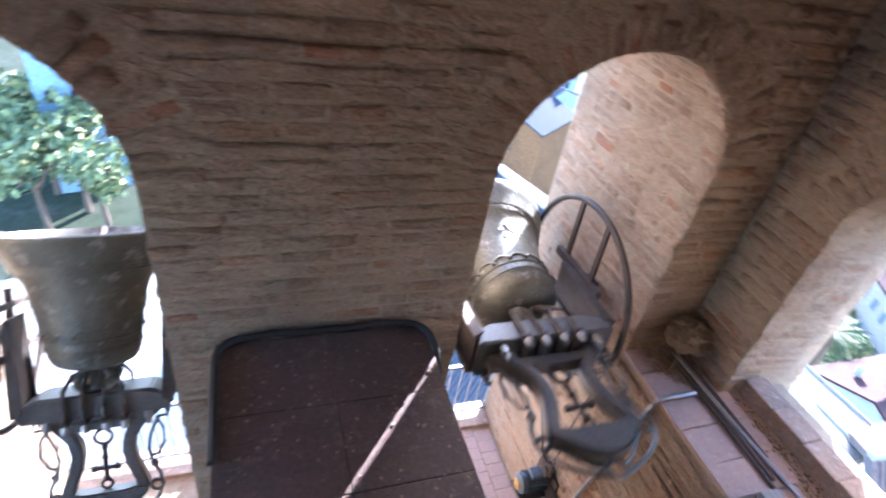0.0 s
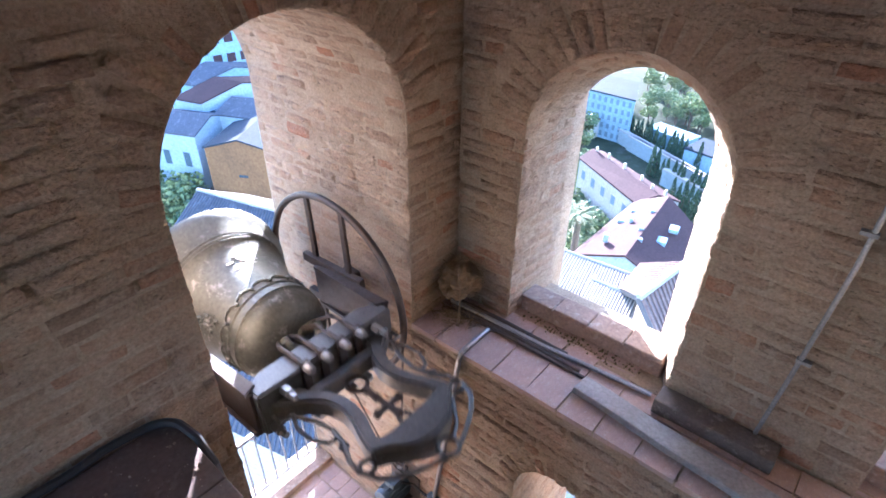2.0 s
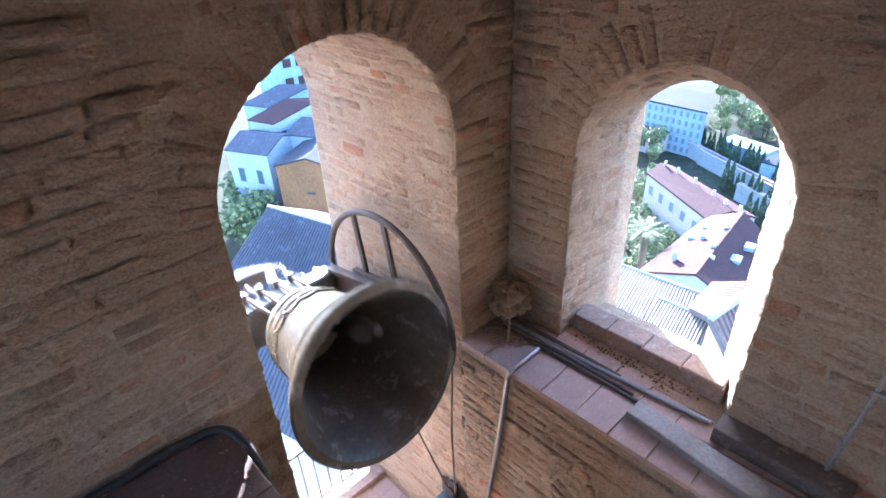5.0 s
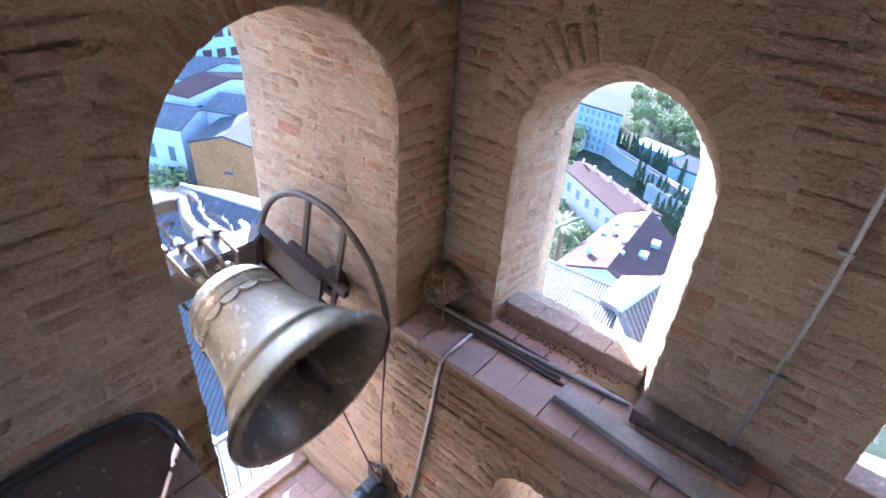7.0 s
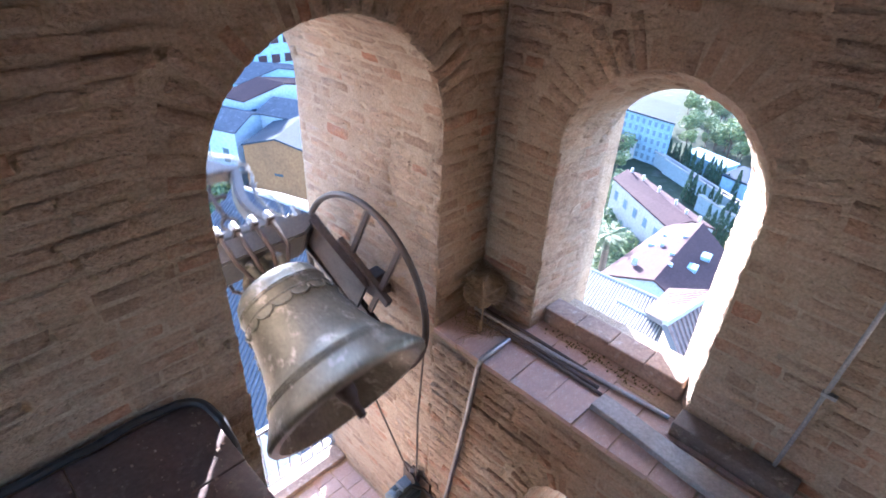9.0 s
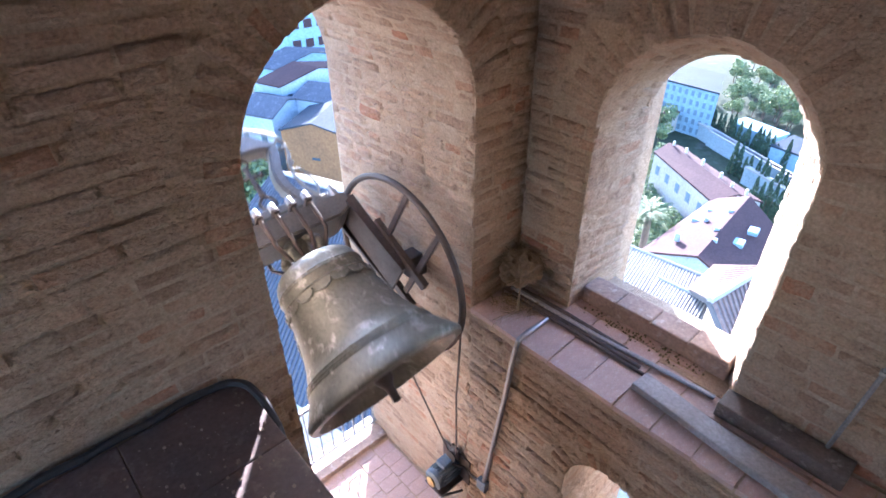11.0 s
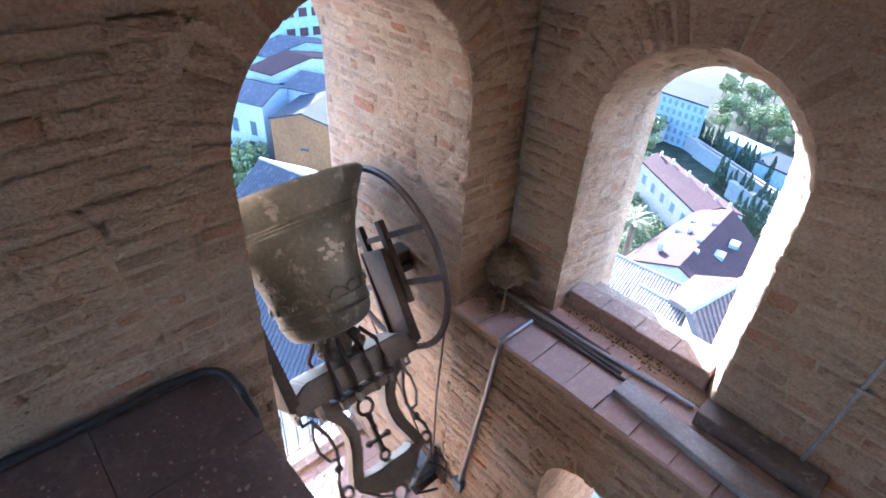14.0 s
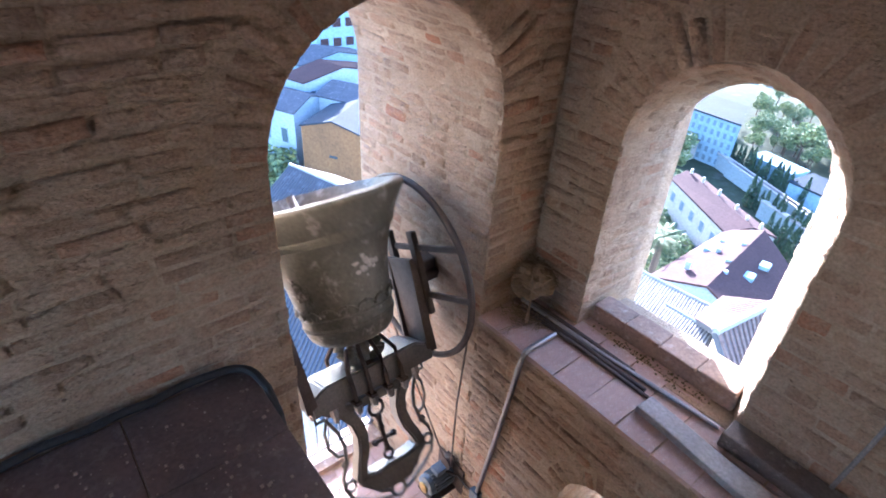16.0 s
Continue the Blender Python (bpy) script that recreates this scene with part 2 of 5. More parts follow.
class Brickwork:
    """Collects bricks as frames: centre, along, up, out, length, height, proud."""

    def __init__(self, seed):
        self.items, self.rnd = [], random.Random(seed)

    def add(self, c, u, v, n, lu, lv, proud=None):
        r = self.rnd
        if lu < 0.03:
            return
        tilt = r.gauss(0, 0.012)
        u2, v2 = u + v * tilt, v - u * tilt
        self.items.append((c + n * r.uniform(-0.003, 0.005), u2, v2, n, lu * r.uniform(0.96, 1.0), lv * r.uniform(0.80, 1.12), r.choice((0.006, 0.010, 0.015, 0.022)) * r.uniform(0.6, 1.25) if proud is None else proud))

    def face(self, origin, u, v, n, u0, u1, v0, v1, gaps, length=0.29, course=COURSE):
        """Courses on a flat face; gaps(v) gives stretches of u without bricks."""
        r = self.rnd
        drift = r.uniform(0, 6)
        k = 0
        z = v0
        while z + course * 0.6 < v1:
            zc = z + course / 2
            cuts = sorted(gaps(zc)) if gaps else []
            runs, a = [], u0
            for g0, g1 in cuts:
                if g0 > a:
                    runs.append((a, min(g0, u1)))
                a = max(a, g1)
            if a < u1:
                runs.append((a, u1))
            for a, b in runs:
                x = a - (length / 2 if k % 2 else 0) * r.uniform(0.8, 1.1)
                wave = r.uniform(0, 6)
                while x < b:
                    ln = length * r.choice((1, 1, 1, 0.52, 0.8)) * r.uniform(0.92, 1.06)
                    p, q = max(x, a), min(x + ln, b)
                    if q == b < u1 - 0.01:
                        q += r.uniform(-0.014, 0.013)
                    if p == a > u0 + 0.01:
                        p += r.uniform(-0.013, 0.014)
                    if q - p > 0.04:
                        zz = zc + 0.007 * math.sin(p * 2.1 + drift) + 0.004 * math.sin(p * 5.3 + wave)
                        self.add(origin + u * ((p + q) / 2) + v * zz, u, v, n, q - p - JOINT * r.uniform(0.4, 0.9), course - JOINT * r.uniform(0.7, 1.2))
                    x += ln
            z += course
            k += 1

    def build(self, parent, keep, name="brick"):
        """The bricks that keep() picks, at most 300, are single parts; the rest is one part."""
        r = self.rnd
        unit = []
        for k in range(8):
            vs, fs = frustum(Vector(), Vector((1, 0, 0)), Vector((0, 0, 1)), Vector((0, -1, 0)), 1, 1, 1, r, 0.022, 0.075)
            unit.append(mesh_of(name, vs, fs, M_BRICK1, True))
        verts, faces, count = [], [], 0
        for c, u, v, n, lu, lv, pr in self.items:
            if keep(c) and count < 300:
                ob = new(name, unit[count % 8])
                ob.parent = parent
                ob.matrix_basis = Matrix((
                    (u.x * lu, -n.x * pr, v.x * lv, c.x), (u.y * lu, -n.y * pr, v.y * lv, c.y), (u.z * lu, -n.z * pr, v.z * lv, c.z), (0, 0, 0, 1)))
                count += 1
            else:
                vs, fs = frustum(c, u, v, n, lu, lv, pr, r, min(0.006 / max(lu, 0.05), 0.06), 0.0055 / lv)
                k = len(verts)
                verts += vs
                faces += [tuple(i + k for i in f) for f in fs]
        if verts:
            ob = new("brickwork", mesh_of("brickwork", verts, faces, M_BRICK, True))
            ob.parent = parent
            tagged(ob, kind="stuff")


def frustum(c, u, v, n, lu, lv, pr, r, cu, cv):
    """A worn brick: an uneven face of small facets that falls off to its bed."""
    vs, fs = [], []
    nu, nv = 4, 2
    for j in range(nv + 1):
        for i in range(nu + 1):
            a, b = i / nu - 0.5, j / nv - 0.5
            rim = i in (0, nu) or j in (0, nv)
            du = r.uniform(-1, 1) * cu * (1.0 if rim else 2.0) - (a * cu * 2.2 if i in (0, nu) else 0)
            dv = r.uniform(-1, 1) * cv * 0.8 - (b * cv * 1.6 if j in (0, nv) else 0)
            corner = i in (0, nu) and j in (0, nv)
            d = r.uniform(0.35, 0.8) if corner else r.uniform(0.5, 1.0) if rim else r.uniform(0.75, 1.25)
            vs.append(c + u * lu * (a + du) + v * lv * (b + dv) + n * pr * d)
    for j in range(nv):
        for i in range(nu):
            k = j * (nu + 1) + i
            fs.append((k, k + 1, k + nu + 2, k + nu + 1))
    loop = [i for i in range(nu + 1)] + [(nu + 1) * j + nu for j in range(1, nv + 1)] + [(nu + 1) * nv + i for i in range(nu - 1, -1, -1)] + [(nu + 1) * j for j in range(nv - 1, 0, -1)]
    base = len(vs)
    for k in loop:
        i, j = k % (nu + 1), k // (nu + 1)
        vs.append(c + u * lu * (i / nu - 0.5) * 1.07 + v * lv * (j / nv - 0.5) * 1.20 - n * max(pr, 0.006) * 1.5)
    for a in range(len(loop)):
        b = (a + 1) % len(loop)
        fs.append((loop[b], loop[a], base + a, base + b))
    return vs, fs


X, Y, Z = Vector((1, 0, 0)), Vector((0, 1, 0)), Vector((0, 0, 1))


def stretch(o, outer):
    """(from, to, sill, spring) of an opening on the inner or outer face; it may taper."""
    return (*o[4:6], o[7], o[6]) if outer and len(o) > 4 else o[:4]


def profile(o, outer, jamb=COURSE):
    """The opening's outline from sill to sill: left jamb, arch, right jamb."""
    a, b, sill, spring = stretch(o, outer)
    c, r = (a + b) / 2, (b - a) / 2
    inner = stretch(o, 0)
    n = max(2, int((inner[3] - sill) / jamb))
    k = max(int(math.pi * ((inner[1] - inner[0]) / 2 + 0.08) / 0.075), 6)
    left = [(a, sill + (spring - sill) * i / n) for i in range(n)]
    arc = [(c - r * math.cos(i * math.pi / k), spring + r * math.sin(i * math.pi / k)) for i in range(k + 1)]
    right = [(b, sill + (spring - sill) * i / n) for i in range(n - 1, -1, -1)]
    return left + arc + right


def pierced_wall(name, origin, u, n, length, z0, z1, thick, openings, label, mat):
    """A wall with arched openings (u0, u1, sill, spring). n points into the room; thickness goes the other way."""
    verts, faces = [], []

    def P(a, z, d):
        verts.append(origin + u * a + Z * z - n * d)
        return len(verts) - 1

    for d in (0.0, thick):
        edges = [0.0]
        for o in openings:
            edges += stretch(o, d > 0)[:2]
        edges.append(length)
        for a, b in zip(edges[::2], edges[1::2]):
            if b - a > 1e-6:
                faces.append((P(a, z0, d), P(b, z0, d), P(b, z1, d), P(a, z1, d)))
        for o in openings:
            a, b, sill, spring = stretch(o, d > 0)
            if sill > z0:
                faces.append((P(a, z0, d), P(b, z0, d), P(b, sill, d), P(a, sill, d)))
            c, r = (a + b) / 2, (b - a) / 2
            pts = [(c - r * math.cos(k * math.pi / 24), spring + r * math.sin(k * math.pi / 24)) for k in range(25)]
            for p, q in zip(pts, pts[1:]):
                faces.append((P(p[0], p[1], d), P(q[0], q[1], d), P(q[0], z1, d), P(p[0], z1, d)))
    for o in openings:
        p_in, p_out = profile(o, 0), profile(o, 1)
        n_ = len(p_in)
        for k in range(n_):
            m_ = (k + 1) % n_
            faces.append((P(*p_in[k], 0), P(*p_in[m_], 0), P(*p_out[m_], thick), P(*p_out[k], thick)))
    for a in (0.0, length):
        faces.append((P(a, z0, 0), P(a, z1, 0), P(a, z1, thick), P(a, z0, thick)))
    for z in (z0, z1):
        faces.append((P(0, z, 0), P(length, z, 0), P(length, z, thick), P(0, z, thick)))
    ob = new(name, mesh_of(name, verts, faces, mat))
    return tagged(ob, label, "wall", kind="structure")


def arch_gaps(openings, ringw):
    def gaps(z):
        out = []
        for a, b, sill, spring in [stretch(o, 0) for o in openings]:
            c, r = (a + b) / 2, (b - a) / 2
            if z < sill:
                continue
            if z < spring:
                out.append((a, b))
            elif z < spring + r + ringw:
                h = math.sqrt(max((r + ringw) ** 2 - (z - spring) ** 2, 0))
                out.append((c - h, c + h))
        return out
    return gaps


def arch_bricks(bw, origin, u, n, o, thick, ringw, depth=True, sides=(True, True)):
    """The ring of bricks set on edge, and the bricks of the reveal and the soffit."""
    a, b, sill, spring = stretch(o, 0)
    c, r = (a + b) / 2, (b - a) / 2
    k = max(int(math.pi * (r + 0.08) / 0.075), 6)
    for i in range(k):
        f = (i + 0.5) * math.pi / k
        out = -u * math.cos(f) + Z * math.sin(f)
        tan = u * math.sin(f) + Z * math.cos(f)
        m = origin + u * c + Z * spring
        ln = (ringw - 0.02) * bw.rnd.choice((1, 1, 0.8, 0.55))
        bw.add(m + out * (r + ln / 2 - bw.rnd.uniform(-0.004, 0.008)), out, tan, n, ln, math.pi * (r + ringw / 2) / k - 0.022, bw.rnd.uniform(0.004, 0.022))
    if not depth:
        return
    p_in, p_out = profile(o, 0), profile(o, 1)
    for (a0, a1), (b0, b1) in zip(zip(p_in, p_in[1:]), zip(p_out, p_out[1:])):
        p = origin + u * (a0[0] + a1[0]) / 2 + Z * (a0[1] + a1[1]) / 2
        q = origin + u * (b0[0] + b1[0]) / 2 + Z * (b0[1] + b1[1]) / 2 - n * thick
        along = (q - p).normalized()
        ln_all = (q - p).length
        up = (u * (a1[0] - a0[0]) + Z * (a1[1] - a0[1]))
        h = up.length
        up.normalize()
        face = along.cross(up).normalized()
        if face.dot(origin + u * c + Z * min(max(p.z, sill), spring) - p) < 0:
            face = -face
        x = bw.rnd.uniform(-0.25, 0)
        while x < ln_all:
            ln = 0.29 * bw.rnd.choice((1, 1, 0.52, 0.8)) * bw.rnd.uniform(0.93, 1.06)
            s0, s1 = max(x, 0), min(x + ln, ln_all)
            if s1 - s0 > 0.04:
                bw.add(p + along * (s0 + s1) / 2 - face * 0.003, along, up, face, s1 - s0 - 0.010, h - 0.012, bw.rnd.uniform(0.003, 0.009))
            x += ln


# inner corner of the two walls at x = 0, y = 0; the ledge of wall B lies at z = 0
WEST, SOUTH = -4.79, -3.70
THICK_A, THICK_B = 1.40, 0.56
LEDGE_X = -0.44
ARCH_R = (3.10, 4.35, FLOOR, 1.30)      # along x from WEST
ARCH_L = (0.41, 1.66, FLOOR, 1.30)
WIN_1 = (0.43, 1.46, 0.0, 1.225, 0.42, 1.23, 1.13, -0.044)  # along -y from the corner
WIN_2 = (2.34, 3.36, 0.0, 1.20, 2.34, 3.14, 1.13, -0.044)


def build_walls():
    oa = Vector((WEST, 0, 0))
    wa = pierced_wall("wall_north", oa, X, -Y, -WEST, FLOOR - 0.3, TOP, THICK_A, [ARCH_L, ARCH_R], "thick old brick belfry wall with two tall arches", M_MORTAR)
    ob_ = Vector((0, 0, 0))
    wb = pierced_wall("wall_east", ob_, -Y, -X, -SOUTH, -0.045, TOP, THICK_B, [WIN_1, WIN_2], "old brick wall with arched windows above a ledge", M_MORTAR)
    # lower part of the east wall, thicker, carrying the ledge; a small arched niche pierces it
    low = pierced_wall("wall_east_lower", Vector((LEDGE_X, 0, 0)), -Y, -X, -SOUTH, FLOOR - 0.3, -0.047, THICK_B - LEDGE_X, [(0.86, 1.46, FLOOR, -0.87)], "lower brick wall with a small arched opening", M_MORTAR)
    ring_w = 0.27
    bw = Brickwork(3)
    bw.face(oa, X, Z, -Y, 0, -WEST, FLOOR, TOP, arch_gaps([ARCH_L, ARCH_R], ring_w))
    for o in (ARCH_L, ARCH_R):
        arch_bricks(bw, oa, X, -Y, o, THICK_A, ring_w)
    bw.items.sort(key=lambda i: (i[0] - Vector((-2.1, -0.3, 0.9))).length)
    bw.build(wa, lambda c: -3.2 < c.x < -0.3 and c.z > 0.1)
    bw = Brickwork(5)
    bw.face(ob_, -Y, Z, -X, 0, -SOUTH, 0.0, TOP, arch_gaps([WIN_1, WIN_2], ring_w))
    for o in (WIN_1, WIN_2):
        arch_bricks(bw, ob_, -Y, -X, o, THICK_B, ring_w)
    bw.items.sort(key=lambda i: (i[0] - Vector((-0.1, -1.4, 0.9))).length)
    bw.build(wb, lambda c: c.y > -2.6)
    bw = Brickwork(7)
    bw.face(Vector((LEDGE_X, 0, 0)), -Y, Z, -X, 0, -SOUTH, FLOOR, -0.05, arch_gaps([(0.86, 1.46, FLOOR, -0.87)], 0.16))
    arch_bricks(bw, Vector((LEDGE_X, 0, 0)), -Y, -X, (0.86, 1.46, FLOOR, -0.87), THICK_B - LEDGE_X, 0.16)
    bw.items.sort(key=lambda i: (i[0] - Vector((-0.44, -0.8, -0.6))).length)
    bw.build(low, lambda c: c.z > -1.7)
    # plain walls that close the room
    for name, o, u, n, ln in (("wall_west", Vector((WEST, SOUTH, 0)), Y, X, -SOUTH), ("wall_south", Vector((WEST, SOUTH, 0)), X, Y, -WEST)):
        # the west opening is unseen, added and sized to light the arch corner
        ops = [(2.05, 3.32, FLOOR, 1.30)] if name == "wall_west" else []
        w = pierced_wall(name, o, u, n, ln, FLOOR - 0.3, TOP, 0.6, ops, "old brick belfry wall", M_MORTAR)
    bm = bmesh.new()
    box(bm, (WEST - 0.6, SOUTH - 0.6, TOP), (THICK_B, THICK_A, TOP + 0.3))
    tagged(part("ceiling", bm, M_CEIL), "plastered belfry ceiling", "ceiling", kind="structure")
    bm = bmesh.new()
    box(bm, (WEST - 0.6, SOUTH - 0.6, FLOOR - 0.3), (THICK_B, THICK_A + 0.02, FLOOR - 0.016))
    floor = tagged(part("floor", bm, M_MORTAR), "belfry floor of worn terracotta tiles", "floor", kind="structure")
    return floor


FLOOR_OB = build_walls()
# unseen block, added to stop the sun reaching the ledge through the window
_b = bmesh.new()
box(_b, (THICK_B, -0.23, FLOOR - 0.3), (1.095, THICK_A, TOP + 0.3))
tagged(part("wall_corner", _b, M_MORTAR), "unseen brick block added outside the tower to keep sun off the ledge", "wall", kind="structure")

# ---- ledge, sill and floor tiles ----


def ledge_and_sills():
    rnd = random.Random(11)
    bm = bmesh.new()
    box(bm, (LEDGE_X - 0.012, SOUTH, -0.045), (0.30, -0.002, -0.014))
    ledge = tagged(part("ledge", bm, M_MORTAR), "tiled ledge along the east wall, dusty terracotta", "ledge", kind="structure")
    units = []
    for k in range(4):
        b = bmesh.new()
        box(b, (-0.5, -0.5, -0.5), (0.5, 0.5, 0.5))
        for v in b.verts:
            v.co += Vector((rnd.uniform(-0.012, 0.012), rnd.uniform(-0.012, 0.012), rnd.uniform(-0.06, 0.06)))
        me = bpy.data.meshes.new("tile")
        b.to_mesh(me)
        b.free()
        me.materials.append(M_TILE)
        units.append(me)
    y = -0.004
    k = 0
    while y > SOUTH:
        w = 0.215 + rnd.uniform(-0.012, 0.012)
        for x0, x1 in ((LEDGE_X - 0.02, -0.17), (-0.165, 0.06), (0.065, 0.30)):
            inwin = any(o[0] < -y + 0.02 and -y + w < o[1] + 0.02 for o in (WIN_1, WIN_2))
            if x0 > 0 and not inwin:
                continue
            if x1 > 0 and not inwin:
                x1 = -0.004
            t = new("tile", units[k % 4])
            t.parent = ledge
            t.matrix_basis = pose((x0 + x1) / 2, y - w / 2, -0.016 + rnd.uniform(-0.003, 0.003), 0, 0, rnd.uniform(-1, 1)) @ Matrix.Diagonal((x1 - x0 - 0.008, w - 0.009, 0.032, 1))
            k += 1
        y -= w
    # raised kerb at the outer edge of each window
    for a, b in ((WIN_1[0], WIN_1[1] - 0.14), (WIN_2[0], WIN_2[1] - 0.14)):
        kerb = thing("window_kerb", (0.20, -(a + b) / 2, 0), "weathered brick and mortar kerb across the window sill", "sill", "window kerbs")
        bm = bmesh.new()
        box(bm, (-0.07, -(b - a) / 2 - 0.06, -0.014), (0.072, (b - a) / 2 - 0.012, 0.10), 0.014)
        part("body", bm, M_STONE, kerb)
        for j in range(4):
            bm = bmesh.new()
            w = (b - a + 0.04) / 4
            y0 = -(b - a) / 2 - 0.055 + j * w
            box(bm, (-0.078 + rnd.uniform(-0.005, 0.005), y0 + 0.002, 0.094), (0.08, y0 + w - 0.002, 0.124 + rnd.uniform(-0.004, 0.004)), 0.009)
            part("tile", bm, M_STONE, kerb)
    # floor tiles, the ones below the right-hand arch
    fu = []
    for k in range(4):
        b = bmesh.new()
        box(b, (-0.5, -0.5, -0.5), (0.5, 0.5, 0.5))
        for v in b.verts:
            v.co += Vector((rnd.uniform(-0.015, 0.015), rnd.uniform(-0.015, 0.015), rnd.uniform(-0.05, 0.05)))
        me = bpy.data.meshes.new("tile")
        b.to_mesh(me)
        b.free()
        me.materials.append(M_TILE)
        fu.append(me)
    n = 0
    for i in range(24):
        for j in range(7):
            x0 = -0.46 - 0.19 * (j + 1)
            y0 = 1.12 - 0.135 * i - (0.0 if j % 2 else 0.067)
            t = new("tile", fu[n % 4])
            t.parent = FLOOR_OB
            t.matrix_basis = pose(x0 + 0.095, y0, FLOOR - 0.012 + rnd.uniform(-0.003, 0.003), 0, 0, rnd.uniform(-1, 1)) @ Matrix.Diagonal((0.181, 0.127, 0.03, 1))
            n += 1


def slab_block():
    """The masonry stair head below the pier, covered with dark tiles."""
    blk = thing("masonry_block", (-2.425, -0.62, FLOOR), "masonry stair head with dark dirty tile top against the pier", "block")
    h = 0.475 - FLOOR
    bm = bmesh.new()
    box(bm, (-0.485, -0.66, -0.01), (0.485, 0.60, h - 0.035), 0.01)
    part("body", bm, M_MORTAR, blk)
    rnd = random.Random(4)
    for i in range(2):
        for j in range(3):
            x0, y0 = -0.505 + i * 0.505, -0.68 + j * 0.42
            bm = bmesh.new()
            box(bm, (x0 + 0.0015, y0 + 0.0015, h - 0.038), (x0 + 0.5035, y0 + 0.4185, h + rnd.uniform(-0.003, 0.003)), 0.005)
            part("tile", bm, M_DARKTILE, blk)
    bm = bmesh.new()
    pts = [(-0.50, -0.05, 0.02)]
    for k in range(7):
        a = math.pi - k * math.pi / 12
        pts.append((-0.38 + 0.12 * math.cos(a), 0.455 + 0.12 * math.sin(a), 0.024))
    for k in range(10):
        pts.append((-0.35 + 0.07 * (k + 0.5), 0.576 + 0.004 * math.sin(k), 0.03 + 0.006 * math.sin(k * 1.7)))
    for k in range(7):
        a = math.pi / 2 - k * math.pi / 12
        pts.append((0.39 + 0.12 * math.cos(a), 0.455 + 0.12 * math.sin(a), 0.024))
    pts += [(0.524, 0.40, 0.0), (0.53, 0.32, -0.1), (0.53, 0.24, -0.4), (0.53, 0.2, -1.6)]
    tube(bm, [(x, y, z + h) for x, y, z in pts], 0.018, 8)
    hose = part("hose", bm, M_CABLE, None, smooth=True)
    hose.matrix_basis = Matrix.Translation((-2.425, -0.62, FLOOR))
    tagged(hose, "thick black rubber hose lying on the masonry block", "hose")
    # dust and droppings
    bm = bmesh.new()
    for k in range(420):
        x, y = rnd.uniform(-0.48, 0.48), rnd.uniform(-0.62, 0.52)
        s = rnd.choice((0.0015, 0.002, 0.003, 0.0055)) * rnd.uniform(0.8, 1.2)
        box(bm, (x - s, y - s, h), (x + s * rnd.uniform(0.5, 1.5), y + s, h + s * 0.9))
    crumbs = part("crumbs", bm, M_STONE)
    crumbs.matrix_basis = Matrix.Translation((-2.425, -0.62, FLOOR))
    tagged(crumbs, "mortar crumbs and droppings scattered on the dark tiles", "debris", kind="stuff")


# ---- the bells ----
AXIS_Y, AXIS_Z = 0.52, 0.135


